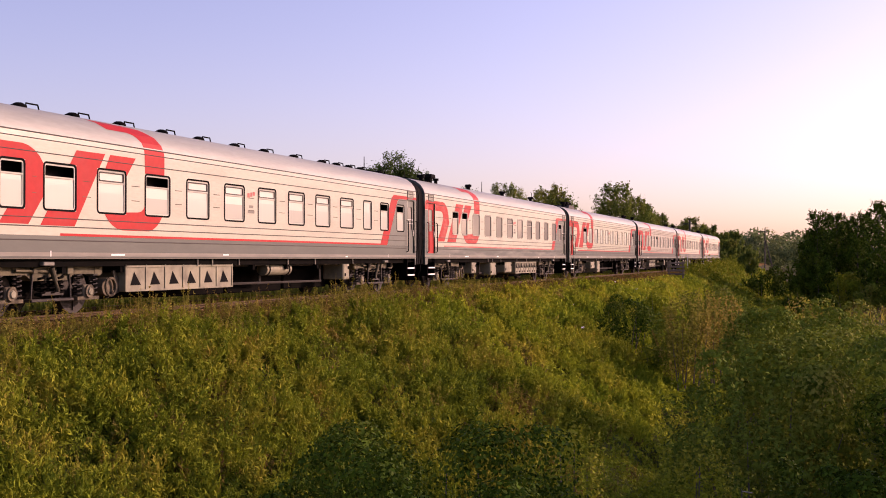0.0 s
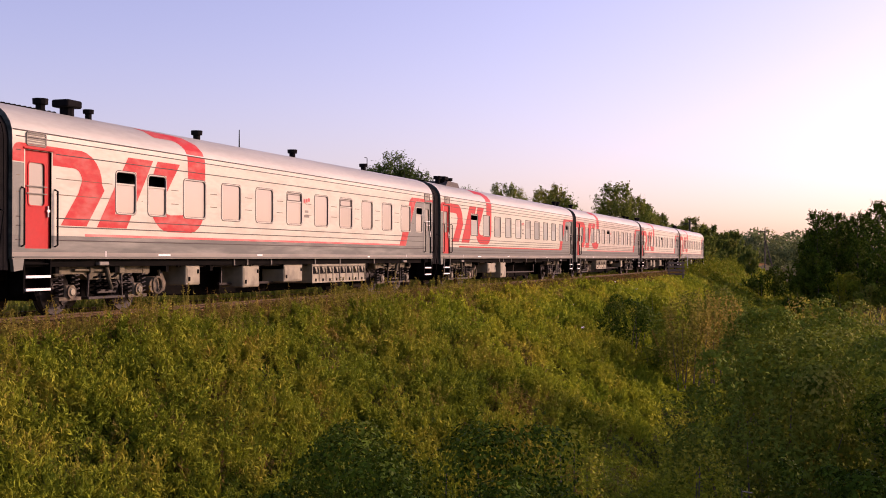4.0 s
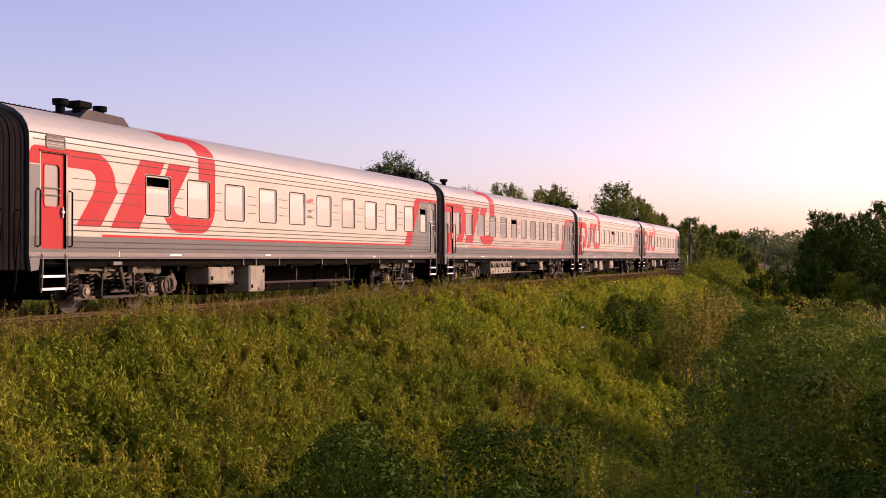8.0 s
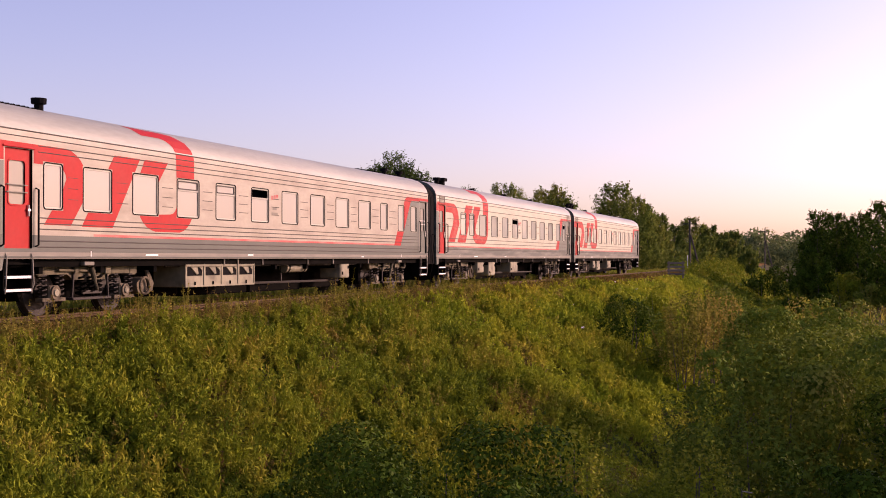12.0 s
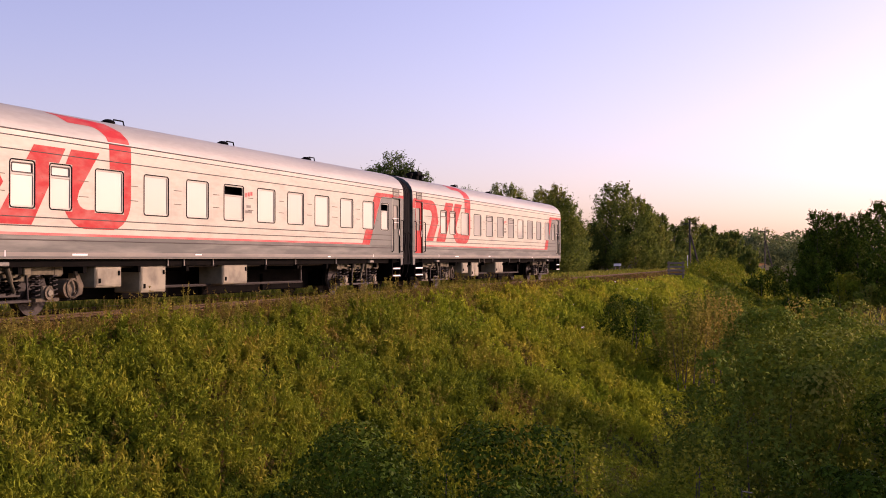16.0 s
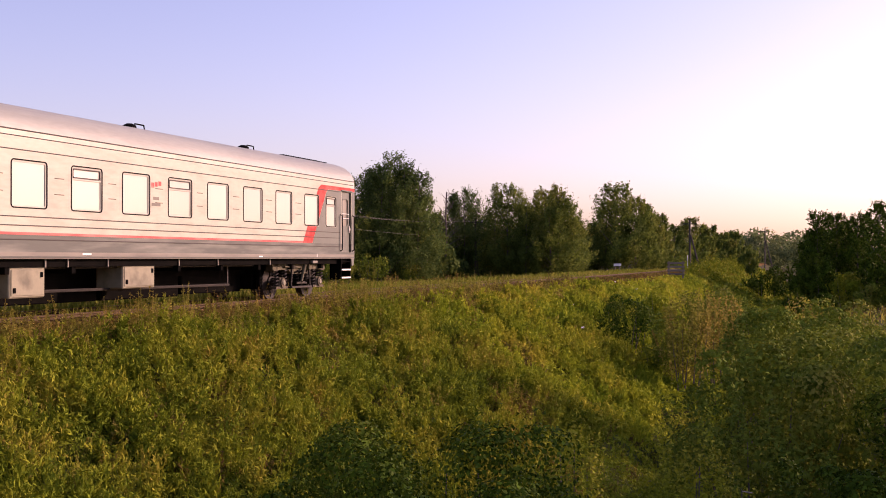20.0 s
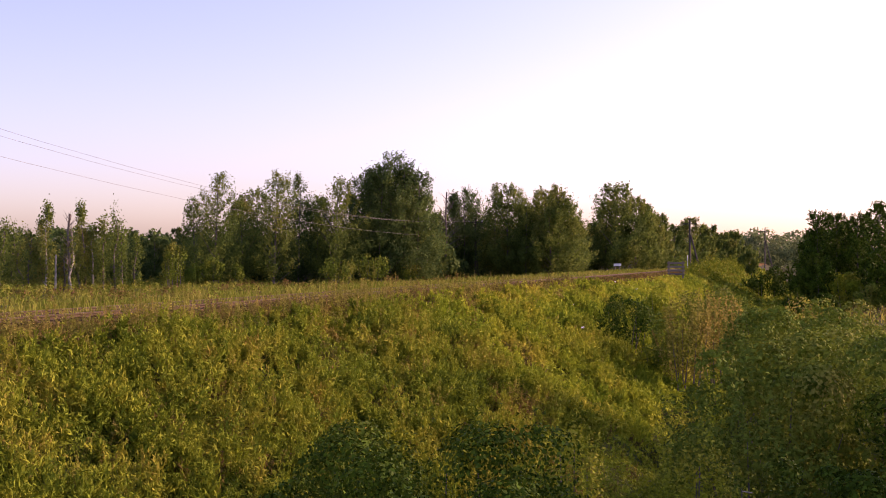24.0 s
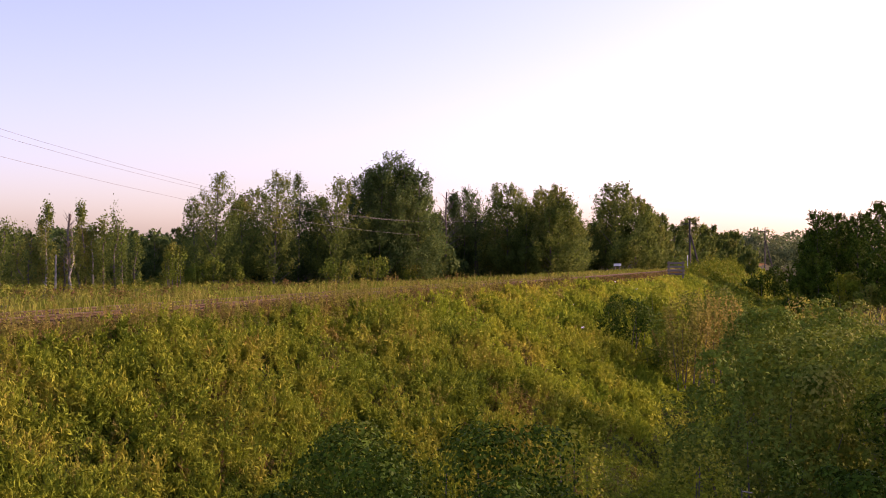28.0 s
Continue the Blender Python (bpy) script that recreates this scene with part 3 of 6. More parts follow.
def door_unit(car, x0, x1, red, railed, recess=0.05):
    """A boarding door with its window, two black grab rails and the steps below it."""
    ys = -1.53
    bm = bmesh.new()
    wx0, wx1 = x0 + 0.16, x1 - 0.16
    pierced_panel(bm, x0, x1, 1.36, 3.26, (wx0, wx1, 2.2, 3.03), ys + recess, ys + recess + 0.05)
    door = part("door", bm, M_RED if red else M_GREY_END, car, "red boarding door" if red else "grey boarding door")
    bm = bmesh.new()
    frame_ring(bm, wx0, wx1, 2.2, 3.03, 0.03, ys + recess - 0.012, ys + recess + 0.03, 0.07)
    part("window_frame", bm, M_RED if red else M_GREY_END, door)
    bm = bmesh.new()
    box(bm, wx0, wx1, ys + recess + 0.02, ys + recess + 0.028, 2.2, 3.03)
    part("pane", bm, M_PANE_DOOR, door)
    for z in (2.42, 2.56):
        bm = bmesh.new()
        box(bm, wx0 - 0.08, wx1 + 0.05, ys + recess - 0.035, ys + recess - 0.015, z, z + 0.018)
        part("window_bar", bm, M_SILL if red else M_WHITE, door)
    bm = bmesh.new()
    box(bm, wx1 + 0.04, wx1 + 0.12, ys + recess - 0.05, ys + recess - 0.02, 2.08, 2.12)
    tube(bm, (wx1 + 0.08, ys + recess - 0.03, 1.98), (wx1 + 0.08, ys + recess - 0.03, 2.2), 0.02)
    part("door_handle", bm, M_STEEL, door)
    bm = bmesh.new()
    box(bm, x0 - 0.06, x1 + 0.06, ys - 0.03, ys + 0.06, 3.27, 3.31, 0.01)
    part("rain_gutter", bm, M_RED if red else M_GREY_END, car)
    for x in (x0 - 0.1, x1 + 0.1):
        bm = bmesh.new()
        path_tube(bm, [(x, ys, 1.4), (x, ys - 0.07, 1.43), (x, ys - 0.07, 2.5), (x, ys, 2.53)], 0.02)
        part("grab_rail", bm, M_BLACK, car, "black grab rail")
    # steps
    bm = bmesh.new()
    box(bm, x0 - 0.02, x1 + 0.02, ys + 0.35, ys + 0.4, 0.5, 1.36)
    st = part("step_back", bm, M_DARK, car, "dark boarding step housing")
    for x in (x0 - 0.02, x1 - 0.02):
        bm = bmesh.new()
        prism(bm, [(ys, 1.34), (ys + 0.38, 1.34), (ys + 0.38, 0.5), (ys + 0.02, 0.5)], "x", x, x + 0.04)
        part("step_cheek", bm, M_DARK, st)
    for x, d in ((x0 + 0.03, -0.03), (x1 - 0.03, 0.03)):
        if railed:
            bm = bmesh.new()
            path_tube(bm, [(x, ys + 0.02, 1.3), (x, ys - 0.03, 1.2), (x + d, ys - 0.04, 0.7), (x + d * 0.4, ys, 0.5)], 0.014, 5)
            part("step_rail", bm, M_SILL, st, "pale bent step rail")
    for z in (0.55, 0.8, 1.05):
        bm = bmesh.new()
        box(bm, x0 + 0.022, x1 - 0.022, ys + 0.03, ys + 0.348, z, z + 0.03)
        part("step", bm, M_DARK, st)
    for z in (0.55, 0.8):
        bm = bmesh.new()
        box(bm, x0 + 0.03, x1 - 0.03, ys - 0.01, ys + 0.028, z - 0.012, z + 0.038)
        part("step_edge", bm, M_WHITE, st, "white step edge")
    return door


def bogie_unit(car, xc, flip):
    """A two-axle bogie: frame, axle boxes, coil springs, dampers, brake gear and wheelsets."""
    bm = bmesh.new()
    for s in (-1, 1):
        y0, y1 = (s * 1.22, s * 1.0) if s < 0 else (s * 1.0, s * 1.22)
        side = [(-1.72, 0.84), (-1.72, 1.0), (1.72, 1.0), (1.72, 0.84), (0.75, 0.84), (0.55, 0.72), (-0.55, 0.72), (-0.75, 0.84)]
        prism(bm, [(xc + a, b) for a, b in side], "y", y0, y1)
        for dx in (-1.55, 1.55):
            box(bm, xc + dx - 0.13, xc + dx + 0.13, y0 - 0.012, y1 + 0.012, 0.80, 1.012, 0.02)
    box(bm, xc - 0.35, xc + 0.35, -1.05, 1.05, 0.8, 1.02)
    bo = part("bogie", bm, M_BOGIE, car, "dusty beige steel bogie frame")
    # dark blocks added between the wheels, to fill the bogie with shade
    bm = bmesh.new()
    box(bm, xc - 0.62, xc + 0.62, -0.66, 0.66, 0.3, 0.8, 0.05)
    box(bm, xc - 1.75, xc + 1.75, -0.6, 0.6, 0.3, 0.9, 0.04)
    part("bolster", bm, M_DARK, bo, "dark filler block inside the bogie")
    for s in (-1, 1):
        bm = bmesh.new()
        box(bm, xc - 0.66, xc + 0.66, s * 1.2 - 0.1, s * 1.2 + 0.1, 0.30, 0.36, 0.012)
        for dx in (-0.62, 0.62):
            tube(bm, (xc + dx, s * 1.24, 0.34), (xc + dx * 0.92, s * 1.24, 0.86), 0.024, seg=6)
        box(bm, xc - 0.34, xc + 0.34, s * 1.27 - 0.02, s * 1.27 + 0.02, 0.42, 0.50, 0.01)
        part("spring_plank", bm, M_WHEEL, bo, "brown spring plank on two hangers")
        bm = bmesh.new()
        tube(bm, (xc - 1.1, s * 1.27, 0.93), (xc + 0.1, s * 1.27, 0.90), 0.028, seg=8)
        box(bm, xc - 0.62, xc - 0.5, s * 1.27 - 0.05, s * 1.27 + 0.05, 0.86, 0.99, 0.01)
        box(bm, xc + 0.42, xc + 0.62, s * 1.27 - 0.05, s * 1.27 + 0.05, 0.84, 1.0, 0.015)
        part("brake_rod", bm, M_BOGIE, bo, "dusty brake rod and brackets")
    sets = []
    for dx in (-1.2, 1.2):
        bm = bmesh.new()
        for s in (-1, 1):
            tube(bm, (0, s * 0.72, 0), (0, s * 0.86, 0), 0.475, seg=24)
            tube(bm, (0, s * 0.69, 0), (0, s * 0.72, 0), 0.50, seg=24)
            tube(bm, (0, s * 0.86, 0), (0, s * 0.90, 0), 0.18, seg=12)
            box(bm, -0.03, 0.03, s * 0.875 - 0.01, s * 0.875 + 0.01, -0.4, 0.4)
        tube(bm, (0, -1.1, 0), (0, 1.1, 0), 0.085, seg=12)
        ws = part("wheelset", bm, M_WHEEL, bo, "brown steel wheels on an axle")
        ws.matrix_basis = pose(xc + dx, 0, 0.475)
        sets.append(ws)
        for s in (-1, 1):
            bm = bmesh.new()
            box(bm, xc + dx - 0.17, xc + dx + 0.17, s * 1.16 - 0.1, s * 1.16 + 0.1, 0.33, 0.62, 0.03)
            tube(bm, (xc + dx, s * 1.16, 0.475), (xc + dx, s * 1.3, 0.475), 0.14, seg=14)
            box(bm, xc + dx - 0.36, xc + dx + 0.36, s * 1.16 - 0.09, s * 1.16 + 0.09, 0.30, 0.37)
            axle = part("axle_box", bm, M_DUST, bo)
            bm = bmesh.new()
            tube(bm, (xc + dx, s * 1.3, 0.475), (xc + dx, s * 1.325, 0.475), 0.085, 0.07, seg=12)
            part("bearing_cover", bm, M_BOX, axle, "pale round bearing cover")
            for k in (-0.27, 0.27):
                bm = bmesh.new()
                path_tube(bm, [(xc + dx + k + 0.085 * math.cos(a), s * 1.16 + 0.085 * math.sin(a), 0.37 + 0.47 * a / (2 * math.pi * 5)) for a in np.linspace(0, 2 * math.pi * 5, 41)], 0.019, 5)
                part("coil_spring", bm, M_WHEEL, bo, "brown coil spring")
    for s in (-1, 1):
        for k in (-0.28, 0.0, 0.28):
            bm = bmesh.new()
            path_tube(bm, [(xc + k + 0.1 * math.cos(a), s * 1.2 + 0.1 * math.sin(a), 0.41 + 0.4 * a / (2 * math.pi * 4)) for a in np.linspace(0, 2 * math.pi * 4, 33)], 0.024, 5)
            part("coil_spring", bm, M_DARK, bo, "coil spring")
        bm = bmesh.new()
        tube(bm, (xc - 0.1 * flip, s * 1.33, 0.98), (xc + 0.12 * flip, s * 1.33, 0.5), 0.035, seg=10)
        tube(bm, (xc - 0.1 * flip, s * 1.33, 0.98), (xc + 0.02 * flip, s * 1.33, 0.72), 0.055, seg=10)
        part("damper", bm, M_BOGIE, bo, "pale tube damper")
        for dx in (-0.62, 0.62, -1.78, 1.78):
            bm = bmesh.new()
            prism(bm, [(xc + dx - 0.05, 0.86), (xc + dx + 0.05, 0.86), (xc + dx + 0.08, 0.45), (xc + dx + 0.02, 0.3), (xc + dx - 0.06, 0.45)], "y", s * 0.82 - 0.05, s * 0.82 + 0.05)
            part("brake_shoe", bm, M_DARK, bo)
    if flip > 0:
        bm = bmesh.new()
        for a in np.linspace(0, 2 * math.pi, 17)[:-1]:
            tube(bm, (xc + 1.95 + 0.19 * math.cos(a), -1.28, 0.55 + 0.19 * math.sin(a)), (xc + 1.95 + 0.19 * math.cos(a + 0.4), -1.28, 0.55 + 0.19 * math.sin(a + 0.4)), 0.03, seg=6)
        tube(bm, (xc + 1.95, -1.2, 0.55), (xc + 1.95, -0.6, 0.55), 0.2, seg=16)
        prism(bm, [(xc + 1.9, 0.3), (xc + 2.35, 0.42), (xc + 2.4, 0.6), (xc + 2.2, 0.9), (xc + 2.1, 0.9), (xc + 2.25, 0.55)], "y", -1.22, -1.17)
        part("generator_drive", bm, M_DUST, bo, "generator with a pale ring pulley")
    return bo, sets


def vents_box(car, x0, x1, z0, z1, n, y=-1.38, pointed=False):
    """A long battery box with hinges; black plates on its face give the dark of louvre holes."""
    bm = bmesh.new()
    box(bm, x0, x1, y, y + 0.9, z0, z1, 0.02)
    b = part("battery_box", bm, M_BOX, car, "pale beige battery box with dark vents and bent flaps")
    w = (x1 - x0) / n
    bm = bmesh.new()
    for i in range(n + 1):
        box(bm, x0 + i * w - 0.02, x0 + i * w + 0.02, y - 0.02, y, z0, z1)
    box(bm, x0, x1, y - 0.025, y, z0, z0 + 0.04)
    box(bm, x0, x1, y - 0.03, y, z1 - 0.06, z1 - 0.02)
    part("rim", bm, M_BOX, b)
    zm = z0 + 0.48 * (z1 - z0)
    for i in range(n):
        c = x0 + (i + 0.5) * w
        if pointed:
            bm = bmesh.new()
            prism(bm, [(c - w * 0.26, z0 + 0.14), (c + w * 0.26, z0 + 0.14), (c - w * 0.08, z1 - 0.16)], "y", y - 0.006, y + 0.02)
            part("vent", bm, M_BLACK, b, "black triangular plate for a vent")
            continue
        bm = bmesh.new()
        box(bm, c - w * 0.40, c + w * 0.40, y - 0.006, y + 0.02, zm, z1 - 0.08)
        vent = part("vent", bm, M_BLACK, b, "black plate for a vent opening")
        bm = bmesh.new()
        prism(bm, [(c - w * 0.24, z1 - 0.09), (c + w * 0.10, z1 - 0.09), (c + w * 0.16, zm + 0.05), (c + w * 0.07, zm + 0.03)], "y", y - 0.03, y - 0.008)
        prism(bm, [(c + w * 0.20, z1 - 0.09), (c + w * 0.38, z1 - 0.09), (c + w * 0.38, zm + 0.12)], "y", y - 0.03, y - 0.008)
        part("flap", bm, M_BOX, vent, "bent beige vent flap")
        bm = bmesh.new()
        box(bm, c - 0.015, c + 0.015, y - 0.03, y - 0.002, z0 + 0.045, z0 + 0.13)
        part("hinge", bm, M_DARK, b)
    return b


def cabinet(car, x0, x1, z0, z1, y=-1.36):
    bm = bmesh.new()
    box(bm, x0, x1, y, y + 0.7, z0, z1, 0.025)
    c = part("equipment_box", bm, M_BOX, car, "pale beige equipment box")
    bm = bmesh.new()
    box(bm, x0 + 0.05, x1 - 0.05, y - 0.015, y, z0 + 0.05, z1 - 0.05, 0.006)
    part("cover", bm, M_BOX, c)
    bm = bmesh.new()
    box(bm, x0 + 0.1, x0 + 0.16, y - 0.035, y - 0.014, z0 + 0.1, z0 + 0.2)
    box(bm, x1 - 0.16, x1 - 0.1, y - 0.035, y - 0.014, z1 - 0.2, z1 - 0.1)
    part("latch", bm, M_DARK, c)
    for x in (x0 + 0.12, x1 - 0.12):
        bm = bmesh.new()
        box(bm, x - 0.03, x + 0.03, y + 0.1, y + 0.6, z1, 1.05)
        part("bracket", bm, M_DARK, c)
    return c


def tank(car, x0, x1, z, r, y=-1.1):
    bm = bmesh.new()
    tube(bm, (x0, y, z), (x1, y, z), r, seg=16)
    t = part("air_tank", bm, M_BOX, car, "pale cylindrical air tank")
    for x in (x0 + 0.15, x1 - 0.15):
        bm = bmesh.new()
        tube(bm, (x - 0.03, y, z), (x + 0.03, y, z), r + 0.012, seg=16)
        box(bm, x - 0.03, x + 0.03, y - 0.03, y + 0.03, z, 1.05)
        part("strap", bm, M_DARK, t)
    return t


def mushroom(car, x, y, size, tall=1.0):
    """A black roof ventilator: neck, and a box-shaped cap."""
    zt = 4.29 - 0.085 * y * y - 0.03
    bm = bmesh.new()
    tube(bm, (x, y, zt - 0.05), (x, y, zt + 0.16 * tall), size * 0.3, seg=10)
    v = part("roof_ventilator", bm, M_BLACK, car, "black roof ventilator")
    bm = bmesh.new()
    if size < 0.35:
        tube(bm, (x, y, zt + 0.14 * tall), (x, y, zt + 0.14 * tall + size * 0.36), size * 0.48, size * 0.5, seg=12)
    else:
        box(bm, x - size * 0.5, x + size * 0.5, y - size * 0.42, y + size * 0.42, zt + 0.14 * tall, zt + 0.14 * tall + size * 0.32, 0.025)
    part("cap", bm, M_BLACK, v)


def loop_vent(car, x, y=-0.6):
    """A flat roof vent with a bent tube loop beside it."""
    zt = 4.235
    bm = bmesh.new()
    tube(bm, (x, y, zt - 0.03), (x, y, zt + 0.03), 0.17, 0.16, seg=12)
    tube(bm, (x, y, zt + 0.03), (x, y, zt + 0.08), 0.16, 0.07, seg=12)
    v = part("roof_vent", bm, M_DARK, car, "low dark round roof vent")
    bm = bmesh.new()
    path_tube(bm, [(x + 0.2, y, zt), (x + 0.22, y, zt + 0.1), (x + 0.58, y, zt + 0.1), (x + 0.62, y, zt)], 0.018)
    part("guard_loop", bm, M_DARK, v)


def coach(spec):
    """One coach. Its space: x from the front end back, y across, z from the rail."""
    car = thing("passenger_coach", spec["label"], "railway coach", group="coaches of the train")
    z0, z1 = 2.15, 3.04
    fd, rd = spec["front_door"], spec["rear_door"]
    holes = [(a, b, z0, z1) for a, b, _ in spec["windows"]]
    doors = [(fd, fd + 0.78, 1.36, 3.26), (rd, rd + 0.72, 1.36, 3.26)]
    every = holes + doors
    paint = M_DIRTY if spec.get("dirty") else M_WORN if spec["worn"] else M_CREAM
    worn = spec["worn"]
    grey, red_paint = (M_GREY_WORN, M_RED_WORN) if worn else (M_GREY, M_RED)
    body_shell(car, every, paint, grey)
    for a, b, st in spec["windows"]:
        window_unit(car, a, b, z0, z1, st, spec["round"], M_PANE_GREY if spec.get("dirty") else M_PANE_TAN if spec["round"] else M_PANE, spec.get("gasket", 0.022), spec.get("curtains", False))
    door_unit(car, doors[0][0], doors[0][1], True, not spec["smooth"])
    door_unit(car, doors[1][0], doors[1][1], False, not spec["smooth"])
    # paint: sign, red line, grey rear end
    pads = [(a - 0.03, b + 0.03, c - 0.03, d + 0.03) for a, b, c, d in every]
    o = spec.get("sign_shift", 0.0)
    for nm, poly in (("red_arch", ARCH), ("red_bar", BAR), ("red_bar", BAR2), ("red_bowl", BOWL)):
        decal(nm, [(x + (o if x > 0.3 else 0), z) for x, z in poly], pads, red_paint, car, label="red painted band")
    rx = spec["rear_stripe"]
    decal("red_line", [(spec["line_from"], 1.62), (rx - 0.85, 1.62), (rx - 0.82, 1.672), (spec["line_from"], 1.672)], pads, M_RED_LINE if spec["worn"] or spec.get("dirty") else M_RED, car, label="thin faded red painted line")
    decal("red_rear_band", [(rx - 0.85, 1.62), (rx - 0.22, 1.62), (rx + 0.75, 3.18)] + [(rx + 0.9, 3.27), (L_BODY, 3.29), (L_BODY, 3.40), (rx + 0.4, 3.39), (rx + 0.2, 3.28)], pads, red_paint, car, label="red painted band")
    decal("grey_rear_panel", [(rx - 0.21, 1.62), (L_BODY, 1.62), (L_BODY, 3.285), (rx + 0.92, 3.265), (rx + 0.77, 3.18)], pads, M_GREY_END, car, label="grey painted rear end")
    decal("grey_front_panel", [(0, 1.62), (fd, 1.62), (fd, 3.0), (0, 3.0)], pads, M_GREY_END, car, label="grey painted front end")
    # mouldings; the shading of the pressed ribs is put into their dark colour
    for z in spec["ribs"]:
        for a, b in spans(0.1, L_BODY - 0.1, z, every, spec["rib_gap"]):
            if b - a < 1.4 and 2.2 < z < 3.0:
                a, b = (a + 0.1, b - 0.1) if spec["smooth"] else (a + 0.02, b - 0.02)
            if z < 1.7 and spec["smooth"] and z > 1.55:
                continue
            bm = bmesh.new()
            thin = 2.2 < z < 3.0
            rib(bm, a, b, z, 0.015 if thin else 0.022, 0.007 if thin else 0.012)
            part("moulding", bm, M_DUST if thin and spec["smooth"] else M_SEAM, car)
    for z, h in ((3.62, 0.03), (1.19, 0.035)):
        bm = bmesh.new()
        rib(bm, 0.02, L_BODY - 0.02, z, h, 0.02)
        part("gutter" if z > 2 else "sill", bm, M_SEAM if z > 2 else M_GREY, car)
    # corner posts down beside the steps
    for a, b in ((0.02, fd - 0.02), (rd + 0.76, L_BODY - 0.02)):
        bm = bmesh.new()
        prism(bm, [(a, 1.16), (b, 1.16), (b - 0.04, 0.95), (a + 0.04, 0.92)], "y", -1.53, -1.45)
        part("corner_skirt", bm, M_GREY_END, car)
    # gangway bellows
    for x0, x1 in ((-0.46, 0.0), (L_BODY, L_BODY + 0.46)):
        if x0 > 1 and spec["last"]:
            continue
        for k in range(3):
            xa, xb = x0 + (x1 - x0) * k / 3, x0 + (x1 - x0) * (k + 1) / 3
            sec = [(a * 0.95, b * 0.99 - 0.03) for a, b in PROFILE]
            sec[0] = (sec[0][0], 0.95)
            sec = sec + [(-a, b) for a, b in sec[::-1][1:]]
            bm = bmesh.new()
            prism(bm, sec, "x", xa + 0.01, xb - 0.012)
            part("gangway_fold", bm, M_BLACK, car, "black rubber gangway fold")
        bm = bmesh.new()
        box(bm, x0, x1, -0.3, 0.3, 0.85, 1.1)
        tube(bm, (x0, 0, 0.98), (x1, 0, 0.98), 0.12)
        part("coupler", bm, M_DARK, car)
        bm = bmesh.new()
        path_tube(bm, [(x0 + 0.2, -1.45, 2.1), (x0 + 0.2, -1.56, 2.05), (x0 + 0.15, -1.5, 1.3), (x0 + 0.22, -1.42, 0.7), (x0 + 0.3, -1.3, 0.5)], 0.018, 5)
        part("cable", bm, M_BLACK, car)
    # running gear
    sets = []
    for xc, flip in ((3.3, 1), (20.3, -1)):
        _, s = bogie_unit(car, xc, flip)
        sets += s
    for kind, *a in spec["under"]:
        {"battery": vents_box, "box": cabinet, "tank": tank}[kind](car, *a)
    for x in (2.75, 20.6):
        bm = bmesh.new()
        box(bm, x, x + 0.34, -1.5, -1.34, 1.02, 1.10, 0.015)
        part("lifting_bracket", bm, M_SILL, car, "dusty bracket below the sill")
    for x in (8.55, 9.25, 10.6, 13.4, 15.2, 18.0):
        bm = bmesh.new()
        box(bm, x, x + 0.035, -1.44, -1.42, 0.99, 1.155)
        part("hanger", bm, M_SILL, car, "short pale hanger strap")
    bm = bmesh.new()
    tube(bm, (6.2, -1.2, 0.98), (17.8, -1.2, 0.98), 0.03, seg=6)
    tube(bm, (8.5, -1.0, 0.5), (16.5, -1.0, 0.47), 0.035, seg=6)
    for x in (8.6, 12.5, 16.4):
        box(bm, x, x + 0.05, -1.02, -0.98, 0.48, 1.0)
    part("brake_pipe", bm, M_WHEEL, car)
    # dark boxes added to close the gap, so the space below reads as shade
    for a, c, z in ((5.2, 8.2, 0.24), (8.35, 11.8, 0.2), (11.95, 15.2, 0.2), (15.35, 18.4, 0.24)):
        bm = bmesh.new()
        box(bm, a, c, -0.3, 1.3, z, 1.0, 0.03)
        part("underfloor_box", bm, M_DARK, car, "added dark box filling the space below the floor")
    # roof
    for x in spec["loops"]:
        loop_vent(car, x)
    for x, y, size, tall in spec["caps"]:
        mushroom(car, x, y, size, tall)
    if spec.get("hatch"):
        a, b = spec["hatch"]
        bm = bmesh.new()
        prism(bm, [(a, 4.15), (b, 4.15), (b - 0.25, 4.35), (a + 0.3, 4.38)], "y", -0.95, 0.95)
        part("roof_hatch", bm, M_SEAM, car, "dark grey sloped roof hatch")
    for x in spec.get("masts", ()):
        bm = bmesh.new()
        tube(bm, (x, -0.6, 4.2), (x, -0.6, 4.72), 0.02, 0.012, seg=6)
        part("antenna", bm, M_BLACK, car)
    for x in spec.get("hooks", ()):
        bm = bmesh.new()
        path_tube(bm, [(x, -0.65, 4.2), (x, -0.65, 4.66), (x - 0.02, -0.65, 4.68), (x - 0.2, -0.65, 4.68)], 0.014, 6)
        part("antenna", bm, M_BLACK, car, "bent black antenna")
    for a, b in spec["ribbed_roof"]:
        bm = bmesh.new()
        for x in np.arange(a, b, 0.16):
            tube(bm, (x, -0.8, 4.19), (x, 0.8, 4.19), 0.045, seg=6)
            tube(bm, (x, -0.45, 4.28), (x, 0.45, 4.28), 0.03, seg=6)
        part("roof_rib_panel", bm, M_DARK, car, "dark ribbed roof end")
    # louvres above the doors
    for x in spec["louvres"]:
        bm = bmesh.new()
        for k in range(5):
            z = 3.37 + k * 0.045
            box(bm, x, x + 0.55, -1.545, -1.52, z, z + 0.025)
        frame_ring(bm, x, x + 0.55, 3.36, 3.59, 0.02, -1.55, -1.52, 0.02, 1)
        part("louvre", bm, M_SILL, car, "grey air louvre")
    # small marks that cannot be read, as bars
    for x, z, w, h, m in spec["marks"]:
        decal("mark", [(x, z), (x + w, z), (x + w, z + h), (x, z + h)], [], m, car, proud=0.007)
    return car, sets


